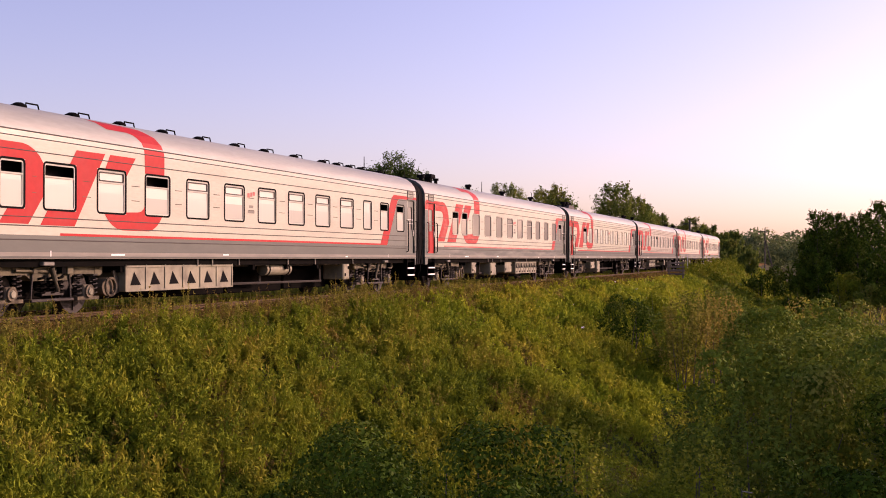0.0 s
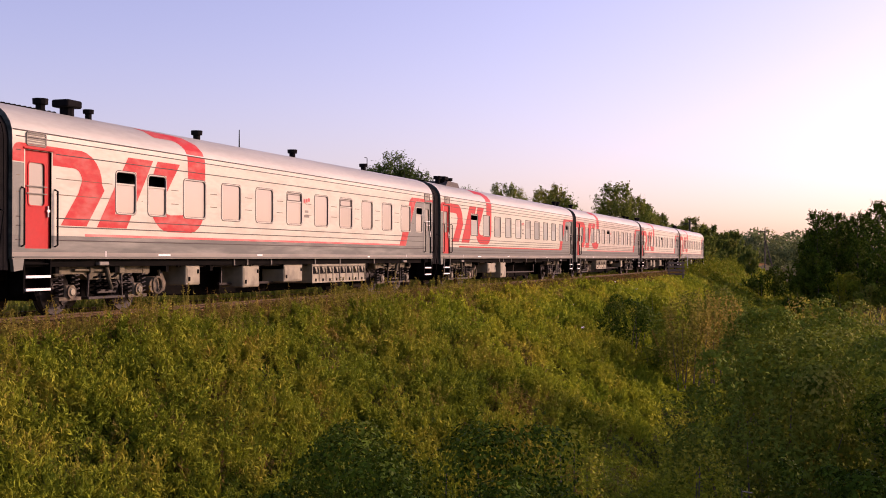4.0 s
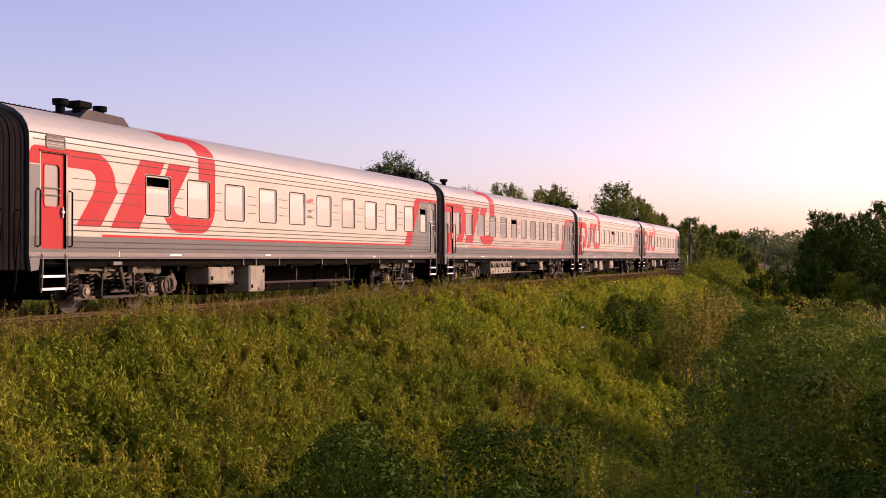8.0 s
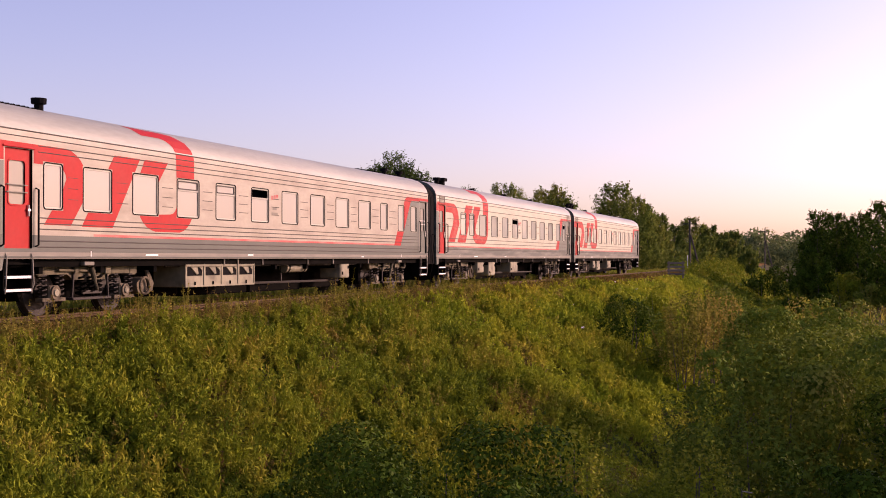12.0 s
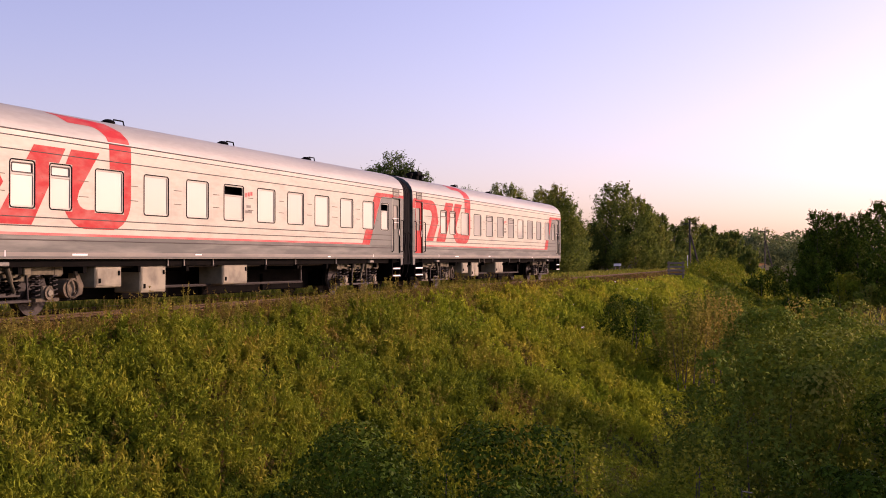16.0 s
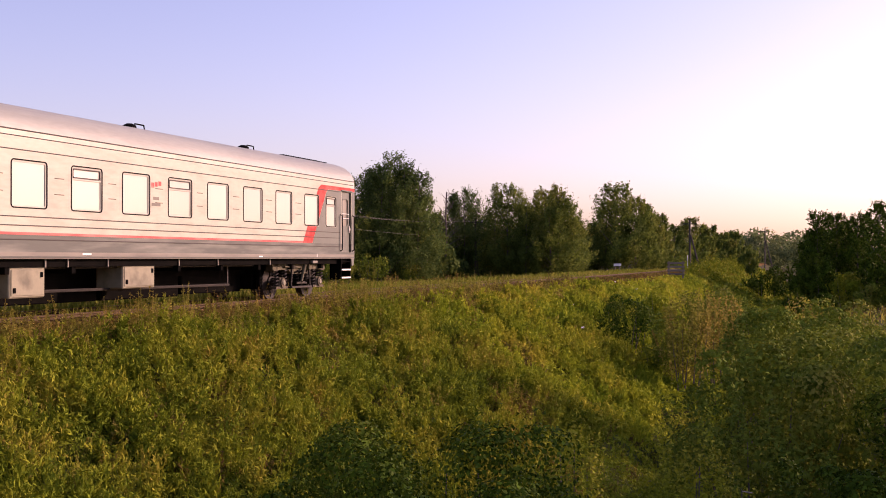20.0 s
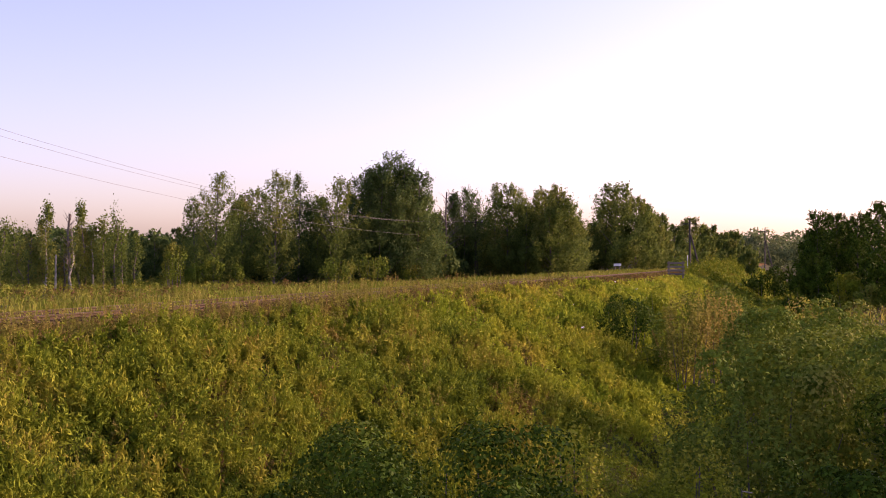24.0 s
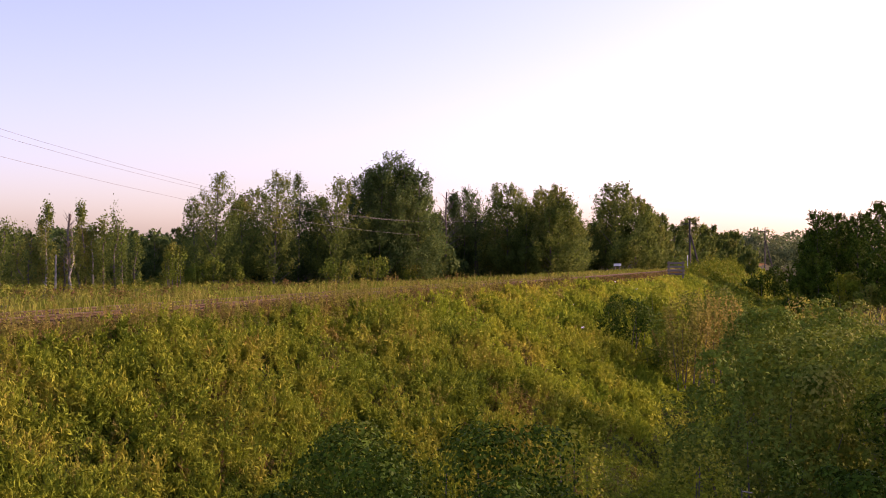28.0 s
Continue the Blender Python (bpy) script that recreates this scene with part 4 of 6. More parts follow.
PLAIN = [1.53, 1.80, 1.97, 3.24, 3.50, 2.44, 2.76]
RIBBED = [1.39, 1.51, 1.74, 1.85, 1.96, 2.36, 2.58, 2.80, 3.24, 3.36, 3.50]


def row(text):
    """Windows as 'start end style' triplets."""
    w = text.split()
    return [(float(w[i]), float(w[i + 1]), w[i + 2].strip("-")) for i in range(0, len(w), 3)]


LAB = "cream and grey coach, red bands"

def small_marks(x):
    """The little red sign and the unreadable lettering beside it, and stencils on the sill, as bars."""
    return [(x - 0.04, 2.77, 0.12, 0.12, M_RED_LINE), (x + 0.11, 2.80, 0.11, 0.11, M_RED_LINE), (x + 0.25, 2.83, 0.12, 0.10, M_RED_LINE), (x + 0.04, 2.50, 0.24, 0.07, M_SILL), (x - 0.02, 2.36, 0.36, 0.07, M_SILL),
            (4.9, 1.225, 0.5, 0.04, M_WHITE), (2.9, 1.2, 0.03, 0.12, M_WHITE), (9.6, 1.24, 0.3, 0.035, M_WHITE), (17.2, 1.2, 0.2, 0.035, M_WHITE), (20.8, 1.2, 0.03, 0.1, M_WHITE)]


SPECS = [
    dict(label=LAB + ", row of low roof vents", gasket=0.04, curtains=True, worn=False, round=False, smooth=True, last=False, ribs=PLAIN, rib_gap=0.14, front_door=0.34, rear_door=22.72,
         windows=row("1.46 2.12 o 2.72 3.68 o 4.44 5.41 s 6.19 7.15 o 7.92 8.90 s 9.70 10.68 s 11.48 12.46 s 13.26 14.25 s 15.05 16.02 s 16.83 17.81 s 18.68 19.32 - 20.14 20.84 o 21.66 22.34 o"),
         rear_stripe=20.95, line_from=3.2, under=[("battery", 5.64, 10.32, 0.43, 1.03, 6, -1.38, True), ("tank", 12.5, 14.0, 0.86, 0.17), ("box", 17.4, 17.9, 0.5, 1.02)],
         loops=[1.4, 3.1, 4.8, 6.5, 8.25, 9.95, 11.8, 13.5, 15.4, 17.4, 18.5, 19.5, 20.5, 22.2], caps=[], masts=[20.9], ribbed_roof=[(21.2, 23.2)], louvres=[0.35, 22.7], marks=small_marks(10.9)),
    dict(label=LAB + ", worn paint, rounded windows", worn=True, round=True, smooth=True, last=False, ribs=PLAIN, rib_gap=0.14, front_door=0.36, rear_door=22.75,
         windows=row("3.28 4.0 o 4.5 5.2 o 5.98 6.95 - 7.75 8.7 - 9.55 10.5 - 11.36 12.3 s 13.17 14.1 - 14.98 15.93 s 16.75 17.62 - 18.5 19.4 - 20.28 21.2 - 21.8 22.45 o"),
         rear_stripe=20.95, line_from=2.2, under=[("box", 6.34, 7.0, 0.52, 1.0), ("box", 9.14, 10.05, 0.40, 0.97), ("box", 11.5, 12.7, 0.5, 1.0), ("battery", 13.3, 17.3, 0.43, 1.0, 8)],
         loops=[], caps=[(1.84, -0.7, 0.32, 0.9), (2.7, -0.7, 0.5, 1.1), (3.3, -0.8, 0.24, 0.8), (7.92, -0.7, 0.3, 0.8), (13.35, -0.7, 0.3, 0.8), (18.8, -0.7, 0.3, 0.8)], masts=[10.3], hooks=[19.25], ribbed_roof=[(0.1, 2.2), (20.6, 23.3)], louvres=[0.4, 22.7], marks=small_marks(12.45)),
    dict(label=LAB + ", ribbed sides, roof hatch", curtains=True, worn=False, round=False, smooth=False, last=False, ribs=RIBBED, rib_gap=0.16, front_door=0.34, rear_door=22.8,
         windows=row("3.92 4.9 o 5.67 6.66 - 7.44 8.42 - 9.25 10.22 - 11.04 12.02 - 12.84 13.84 - 14.68 15.66 - 16.52 17.48 - 18.34 19.32 - 20.14 21.06 - 21.76 22.4 o"),
         rear_stripe=20.95, line_from=2.3, under=[("box", 6.93, 8.2, 0.52, 0.95), ("box", 9.0, 9.9, 0.27, 0.98)],
         loops=[], caps=[(2.0, -0.7, 0.34, 1.4), (2.62, -0.7, 0.46, 1.4), (3.3, -0.75, 0.32, 1.5), (22.4, -0.7, 0.3, 0.9), (23.2, -0.7, 0.3, 0.9)], hatch=(2.3, 4.15), ribbed_roof=[(0.1, 1.9), (21.0, 23.3)], louvres=[0.5], marks=small_marks(12.18)),
    dict(label=LAB + ", grimy ribbed sides, battery box", dirty=True, worn=False, round=False, smooth=False, last=False, ribs=RIBBED, rib_gap=0.16, front_door=0.30, rear_door=22.72,
         windows=row("1.42 1.98 - 2.66 3.62 - 4.41 5.39 - 6.2 7.16 s 7.98 8.95 s 9.80 10.76 o 11.57 12.55 - 13.40 14.37 - 15.20 16.17 - 16.98 17.96 - 18.86 19.46 - 20.50 21.06 - 21.76 22.32 -"),
         rear_stripe=20.95, line_from=3.0, under=[("battery", 6.8, 10.2, 0.47, 1.04, 4), ("tank", 12.5, 13.8, 0.9, 0.14), ("box", 15.9, 16.6, 0.55, 1.04)],
         loops=[], caps=[(2.3, -0.7, 0.32, 0.9), (21.2, -0.7, 0.28, 0.7), (22.7, -0.7, 0.28, 0.7)], masts=[20.6], ribbed_roof=[(0.1, 2.3), (19.5, 23.3)], louvres=[], marks=small_marks(10.95)),
    dict(label=LAB + ", scuffed grey skirt", worn=True, round=False, smooth=True, last=False, ribs=PLAIN, rib_gap=0.14, front_door=0.32, rear_door=22.6,
         windows=row("3.05 3.74 s 4.20 4.87 s 5.67 6.65 - 7.45 8.42 - 9.22 10.2 - 10.98 11.97 o 12.74 13.74 - 14.52 15.52 - 16.3 17.28 - 18.15 19.1 - 19.93 20.85 - 21.5 22.15 o"),
         rear_stripe=20.7, line_from=1.4, under=[("box", 5.9, 6.85, 0.54, 1.0), ("box", 7.56, 8.6, 0.39, 1.0), ("box", 11.2, 12.5, 0.5, 1.04)],
         loops=[7.4, 12.5, 17.6], caps=[(2.4, -0.7, 0.32, 1.0), (3.05, -0.7, 0.42, 1.0)], ribbed_roof=[(0.1, 2.4)], louvres=[0.4, 22.6], marks=small_marks(12.08)),
    dict(label=LAB + ", scuffed skirt, last of train", worn=True, round=False, smooth=True, last=True, ribs=PLAIN, rib_gap=0.14, front_door=0.30, rear_door=22.6,
         windows=row("3.12 3.82 s 4.24 4.93 s 5.69 6.7 - 7.46 8.47 - 9.25 10.25 s 11.0 12.02 - 12.80 13.8 s 14.55 15.55 - 16.35 17.36 - 18.17 19.13 - 19.98 20.9 - 21.45 22.15 s"),
         rear_stripe=20.7, line_from=1.4, under=[("box", 6.35, 7.15, 0.54, 1.0), ("box", 7.6, 8.65, 0.4, 1.0), ("box", 11.25, 12.5, 0.5, 1.04)],
         loops=[7.4, 12.6, 18.0], caps=[(1.85, -0.7, 0.28, 0.8), (2.5, -0.7, 0.44, 1.2), (2.95, -0.75, 0.3, 0.8)], ribbed_roof=[(0.1, 3.2), (20.8, 23.2)], louvres=[0.4], marks=small_marks(12.12)),
]
COACHES = [coach(s) for s in SPECS]


def coach_pose(i, t):
    s = train_s(t) + (i - 1) * L_CAR
    a, b = s + 3.3, s + 20.3
    ya, yb = float(track_y(a)), float(track_y(b))
    ang = math.atan2(yb - ya, 17.0)
    return pose(s, ya - math.tan(ang) * 3.3, 0, 0, 0, math.degrees(ang))


def motions():
    for i, (car, sets) in enumerate(COACHES):
        walk(car, [(k * 0.5, coach_pose(i, k * 0.5)) for k in range(57)])
        for ws in sets:
            at = ws.matrix_basis.translation.copy()
            rows = []
            for k in range(0, 421):
                t = k / 15.0
                roll = math.degrees((train_s(t) - train_s(0)) / 0.475)
                rows.append((t, pose(at.x, at.y, at.z, 0, roll, 0)))
            walk(ws, rows)


# ---------------------------------------------------------------- plants
def scatter_plants(name, xy, height, per, leaf, spread, material, upright=0.6, heart=None):
    """Leafy weeds: per leaves up each stem, and the stem itself."""
    n = len(xy)
    base = np.column_stack([xy, surf_z(xy[:, 0], xy[:, 1]) - 0.03])
    h = np.broadcast_to(height, n) * RNG.uniform(0.65, 1.25, n)
    lean = RNG.normal(0, 0.13, (n, 2)) * h[:, None]
    t = RNG.uniform(0.12, 1.0, (n, per)) ** 0.8
    ang = RNG.uniform(0, 2 * np.pi, (n, per))
    rad = np.broadcast_to(spread, n)[:, None] * (1.15 - t * 0.85) * RNG.uniform(0.2, 1.0, (n, per))
    out = np.stack([np.cos(ang), np.sin(ang), np.zeros_like(ang)], -1)
    c = base[:, None, :] + np.stack([lean[:, None, 0] * t, lean[:, None, 1] * t, h[:, None] * t], -1) + out * rad[..., None]
    ax = unit(out + np.array([0, 0, upright * 0.6]) + RNG.normal(0, 0.5, out.shape))
    ln = np.broadcast_to(leaf, n)[:, None] * RNG.uniform(0.6, 1.3, (n, per))
    if heart is not None:
        hub = np.column_stack([heart, ground_z(heart[:, 0], heart[:, 1]) + 0.15 * h])
        face = unit(c - hub[:, None, :]) + np.array([0, 0, 0.25])
    q = leaves(c.reshape(-1, 3), ax.reshape(-1, 3), ln.ravel(), ln.ravel() * 0.46, None if heart is None else face.reshape(-1, 3), 0.45)
    tip = base + np.column_stack([lean, h])
    w = np.column_stack([RNG.normal(0, 1, (n, 2)), np.zeros(n)])
    w = unit(w) * 0.008
    stem = np.stack([base - w, base + w, tip + w * 0.4, tip - w * 0.4], 1)
    return quads_mesh(name, np.concatenate([q, stem]), material)


def scatter_blades(name, xy, height, material, width=0.012):
    n = len(xy)
    base = np.column_stack([xy, surf_z(xy[:, 0], xy[:, 1]) - 0.03])
    h = np.broadcast_to(height, n) * RNG.uniform(0.5, 1.3, n)
    lean = RNG.normal(0, 0.28, (n, 2)) * h[:, None]
    w = unit(np.column_stack([RNG.normal(0, 1, (n, 2)), np.zeros(n)])) * np.broadcast_to(width, n)[:, None]
    tip = base + np.column_stack([lean, h])
    mid = base + np.column_stack([lean * 0.35, h * 0.6])
    return quads_mesh(name, np.stack([base, mid + w, tip, mid - w], 1), material, 4)


def field(n, x0, x1, v0, v1, power=1.0):
    """Random places in a band along the track, denser towards x0."""
    x = x0 + (x1 - x0) * RNG.uniform(0, 1, n) ** power
    return np.column_stack([x, track_y(x) + RNG.uniform(v0, v1, n)])


def tussocks(n, per, x0, x1, v0, v1, power, radius, low, high, seed):
    """Plants gathered in tussocks: their places, and a height for each tussock."""
    c = field(n, x0, x1, v0, v1, power)
    h = np.clip(low + (high - low) * (0.5 + 0.45 * fbm(c[:, 0], c[:, 1], 1.7, seed) + RNG.normal(0, 0.22, n)), low * 0.7, high * 1.2)
    d = RNG.normal(0, radius, (n * per, 2))
    dome = np.exp(-0.45 * np.sum(d * d, 1) / radius ** 2)
    c = np.repeat(c, per, 0)
    return c + d, np.repeat(h, per) * (0.45 + 0.65 * dome), c


def crest(xy, h):
    """Weeds stay low where the slope meets the gravel."""
    v = xy[:, 1] - track_y(xy[:, 0])
    return h * np.clip((-v - 2.5) / 2.2, 0.3, 1.0)


def leaf_by(xy, near, grow):
    return near + grow * np.hypot(xy[:, 0], xy[:, 1])


# embankment side: dense leafy weeds
def weeds(name, label, n, per, x0, x1, v0, v1, power, radius, low, high, seed, leaves_each, leaf0, leaf1, spread, material, low_crest=True, upright=0.9):
    xy, h, c = tussocks(n, per, x0, x1, v0, v1, power, radius, low, high, seed)
    h = crest(xy, h) if low_crest else h
    tagged(scatter_plants(name, xy, h, leaves_each, leaf_by(xy, leaf0, leaf1), spread, material, upright, c), label, "weeds", kind="stuff")


def hash01(i, j, k):
    """A fixed pseudo-random number for each cell of a grid."""
    v = np.sin(i * 127.1 + j * 311.7 + k * 74.7) * 43758.5453
    return v - np.floor(v)


def domes(x, y, cell, seed):
    """A field of rounded tussocks, one in each cell of a jittered grid: 0 between them, up to 1 on their tops."""
    gx, gy = np.floor(x / cell), np.floor(y / cell)
    best = np.zeros_like(x)
    for a in (-1, 0, 1):
        for c in (-1, 0, 1):
            i, j = gx + a, gy + c
            cx, cy = (i + hash01(i, j, seed)) * cell, (j + hash01(i, j, seed + 1)) * cell
            r = cell * (0.55 + 0.4 * hash01(i, j, seed + 2))
            d2 = ((x - cx) ** 2 + (y - cy) ** 2) / r ** 2
            best = np.maximum(best, np.sqrt(np.maximum(0, 1 - d2)) * (0.35 + 0.65 * hash01(i, j, seed + 3)))
    return best


def spikes(x, y, cell, seed):
    """Pointed single plants, one in each cell of a jittered grid."""
    gx, gy = np.floor(x / cell), np.floor(y / cell)
    best = np.zeros_like(x)
    for a in (-1, 0, 1):
        for c in (-1, 0, 1):
            i, j = gx + a, gy + c
            cx, cy = (i + hash01(i, j, seed)) * cell, (j + hash01(i, j, seed + 1)) * cell
            r = cell * (0.45 + 0.35 * hash01(i, j, seed + 2))
            d = np.sqrt((x - cx) ** 2 + (y - cy) ** 2) / r
            best = np.maximum(best, np.maximum(0, 1 - d) ** 0.75 * (0.25 + 0.75 * hash01(i, j, seed + 3) ** 1.5))
    return best


def canopy(x, y, fine=True):
    """The top of the weed cover: mounds of different growth with single plants standing out of them."""
    v = y - track_y(x)
    big, wide = domes(x, y, 1.25, 3.0), domes(x, y, 3.6, 15.0)
    h = 0.10 + 0.42 * big + 0.42 * wide * big
    if fine:
        h = h + (0.66 * spikes(x, y, 0.6, 8.0) + 0.22 * spikes(x + 5, y, 0.26, 4.0)) * (0.4 + 0.9 * wide)
    h = h * np.clip((-v - 1.5) / 3.6, 0.18, 1.0) * np.clip(1.0 + (x - 60) / 160, 1.0, 1.5)
    return surf_z(x, y) + h * 0.5


def weed_cover(name, label, n, x0, x1, v0, v1, leaf, material):
    x = RNG.uniform(x0, x1, n)
    y = track_y(x) + RNG.uniform(v0, v1, n)
    ok = np.hypot(x, y) > 7.0
    x, y = x[ok], y[ok]
    n = len(x)
    z = canopy(x, y)
    e = 0.05
    nx, ny = (canopy(x - e, y) - canopy(x + e, y)) / (2 * e), (canopy(x, y - e) - canopy(x, y + e)) / (2 * e)
    nrm = unit(np.column_stack([np.clip(nx, -2.0, 2.0), np.clip(ny, -2.0, 2.0), np.ones(n)]))
    lift = RNG.normal(0.0, 0.035, n) + np.where(RNG.uniform(0, 1, n) < 0.16, RNG.uniform(0.03, 0.22, n), 0.0) * np.clip((z - surf_z(x, y)) * 1.4, 0.1, 1)
    z = z - (z - surf_z(x, y)) * 0.55 * RNG.uniform(0, 1, n) ** 3
    c = np.column_stack([x, y, z]) + nrm * lift[:, None] * 0.6 + np.column_stack([np.zeros(n), np.zeros(n), lift * 0.6])
    ax = unit(RNG.normal(0, 0.5, (n, 3)) + np.array([0, 0, 1.0]))
    ln = leaf * RNG.uniform(0.6, 1.7, n)
    tagged(quads_mesh(name, leaves(c, ax, ln, ln * RNG.uniform(0.24, 0.5, n), nrm, 0.6), material), label, "weeds", kind="stuff")


weed_cover("embankment_weeds", "dense olive-green and yellowing weeds on the embankment side", 70000, 4, 19, -7.4, -2.9, 0.066, F_SLOPE)
# the slope foot takes darker leaf colours in place of shade
weed_cover("embankment_weeds", "olive-green weeds at the foot of the embankment", 20000, 4, 19, -11.5, -6.9, 0.07, F_OLIVE)
weed_cover("embankment_weeds", "weeds at the embankment foot, shade in their dark green", 24000, 4, 19, -11.5, -6.6, 0.07, F_BUSH)
weed_cover("embankment_weeds", "dense olive-green and yellowing weeds on the embankment side", 60000, 19, 33, -12.5, -2.9, 0.08, F_SLOPE)
# from x 33 on, the sun-brightened copy of the slope colour
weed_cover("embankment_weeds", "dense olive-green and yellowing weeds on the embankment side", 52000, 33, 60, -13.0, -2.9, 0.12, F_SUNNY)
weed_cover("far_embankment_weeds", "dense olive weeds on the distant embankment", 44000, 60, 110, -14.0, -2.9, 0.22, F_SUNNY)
weed_cover("far_embankment_weeds", "dense olive weeds on the distant embankment", 26000, 110, 220, -12.0, -2.6, 0.36, F_SLOPE)
weed_cover("ballast_edge_weeds", "rusty olive weeds creeping over the ballast edge", 20000, 6, 34, -3.2, -1.9, 0.065, F_BROWN)
weed_cover("ballast_edge_weeds", "rusty olive weeds creeping over the ballast edge", 15000, 34, 110, -3.2, -2.0, 0.12, F_BROWN)
# the near low ground has its shade put into the F_BUSH leaf colour
weed_cover("valley_weeds", "green weeds on the low ground by the embankment", 22000, 8, 18, -24.0, -11.5, 0.09, F_BUSH)
weed_cover("valley_weeds", "olive-green weeds on the low ground by the embankment", 30000, 18, 40, -24.0, -11.5, 0.13, F_OLIVE)
weed_cover("valley_weeds", "green weeds on the low ground by the embankment", 30000, 40, 85, -26.0, -12.5, 0.2, F_OLIVE)
# backing sheet added below the weeds; its dark colour fills gaps as shade
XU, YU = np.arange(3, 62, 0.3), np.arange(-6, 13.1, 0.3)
tagged(grid_sheet("undergrowth", XU, YU, lambda x, y: np.where(np.hypot(x, y) > 7.5, canopy(x, y, False) - 0.12, ground_z(x, y) - 0.15), F_UNDER), "dark backing sheet below the weeds, shade in its colour", "weeds", kind="stuff")


def tufts(name, label, n, x0, x1, v0, v1, power, stems, per, low, high, leaf, slim, fan, seed, material, cut=-9.0, size=2.6):
    """Tufts of tall herbs: stems that fan out of one root, with narrow leaves all the way up."""
    c = field(n, x0, x1, v0, v1, power)
    c = c[np.hypot(c[:, 0], c[:, 1]) > 8.0]
    c = c[fbm(c[:, 0], c[:, 1], size, seed) + RNG.normal(0, 0.2, len(c)) > cut]
    n = len(c)
    v = c[:, 1] - track_y(c[:, 0])
    h = np.clip(low + (high - low) * (0.5 + 0.4 * fbm(c[:, 0], c[:, 1], 1.9, seed + 2) + RNG.normal(0, 0.25, n)), low * 0.7, high * 1.25)
    h = h * np.clip((-v - 1.7) / 2.6, 0.3, 1.0)
    root = np.repeat(c, stems, 0) + RNG.normal(0, 0.09, (n * stems, 2))
    m = n * stems
    hs = np.repeat(h, stems) * RNG.uniform(0.6, 1.12, m)
    base = np.column_stack([root, surf_z(root[:, 0], root[:, 1]) - 0.04])
    a = RNG.uniform(0, 2 * np.pi, m)
    tilt = np.abs(RNG.normal(0, fan, m))
    lean = np.column_stack([np.cos(a), np.sin(a)]) * (tilt * hs)[:, None]
    t = RNG.uniform(0.1, 1.0, (m, per)) ** 0.8
    p = base[:, None, :] + np.stack([lean[:, None, 0] * t ** 1.7, lean[:, None, 1] * t ** 1.7, hs[:, None] * t * (1 - 0.25 * tilt[:, None] * t)], -1)
    b = RNG.uniform(0, 2 * np.pi, (m, per))
    out = np.stack([np.cos(b), np.sin(b), np.zeros_like(b)], -1)
    ax = unit(out * (1.0 - 0.45 * t)[..., None] + np.array([0, 0, 1.0]) * (0.25 + 0.75 * t)[..., None] + RNG.normal(0, 0.25, out.shape))
    far = np.repeat(np.hypot(c[:, 0], c[:, 1]), stems)[:, None]
    ln = leaf * (0.75 + far / 60.0) * (0.45 + 0.75 * np.sin(np.pi * np.clip(t, 0.15, 0.93))) * RNG.uniform(0.7, 1.3, (m, per))
    mid = p + ax * (ln * 0.5)[..., None]
    face = unit(np.array([0, 0, 0.45]) + out * 0.8)
    q = leaves(mid.reshape(-1, 3), ax.reshape(-1, 3), ln.ravel(), ln.ravel() * slim, face.reshape(-1, 3), 0.6)
    tip = base + np.column_stack([lean, hs * (1 - 0.25 * tilt)])
    w = unit(np.column_stack([RNG.normal(0, 1, (m, 2)), np.zeros(m)])) * 0.007
    half = base + np.column_stack([lean * 0.31, hs * 0.5])
    stalk = np.stack([base, half + w, tip, half - w], 1)
    tagged(quads_mesh(name, np.concatenate([q, stalk]), material), label, "weeds", kind="stuff")


G_, Y_, R_ = "tall green narrow-leaved weeds on the embankment side", "yellow-green plumed weeds on the embankment side", "rusty brown withering weeds on the embankment side"
tufts("tall_weeds", G_, 640, 6, 34, -10.0, -2.9, 1.0, 11, 26, 0.5, 1.35, 0.115, 0.27, 0.42, 1.0, F_SLOPE)
tufts("bright_weeds", Y_, 400, 8, 34, -9.0, -3.0, 1.0, 10, 26, 0.6, 1.3, 0.095, 0.27, 0.34, 5.0, F_YELLOW, 0.2)
tufts("rusty_weeds", R_, 380, 8, 40, -9.8, -2.8, 1.0, 7, 24, 0.4, 1.0, 0.075, 0.3, 0.3, 8.0, F_RUST, 0.35)
tufts("brown_weeds", R_, 560, 8, 40, -11.0, -4.4, 1.0, 7, 22, 0.35, 0.8, 0.08, 0.3, 0.34, 11.0, F_BROWN, 0.18)
# from x 34 on, tall weeds take the sun-brightened slope colour
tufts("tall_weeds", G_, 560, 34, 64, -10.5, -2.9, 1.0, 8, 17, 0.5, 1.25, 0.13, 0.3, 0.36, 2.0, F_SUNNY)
tufts("bright_weeds", Y_, 400, 34, 66, -9.5, -3.0, 1.0, 7, 17, 0.55, 1.3, 0.13, 0.3, 0.3, 6.0, F_YELLOW, 0.10)
tufts("brown_weeds", R_, 200, 34, 66, -10.5, -3.0, 1.0, 7, 17, 0.4, 1.0, 0.11, 0.3, 0.3, 9.0, F_RUST, 0.30)
weeds("crest_weeds", "tall olive weeds over the distant track edge", 240, 7, 114, 200, -4.6, -1.6, 1.0, 0.5, 0.8, 1.6, 7, 14, 0.26, 0.0, 0.35, F_SLOPE, False)
# far side grass
A = field(46000, 8, 170, 1.9, 26.0, 1.2)
tagged(scatter_blades("field_grass", A, 0.34, F_GRASS, 0.014 + 0.0002 * A[:, 0]), "dry golden-green grass beyond the track", "grass", kind="stuff")
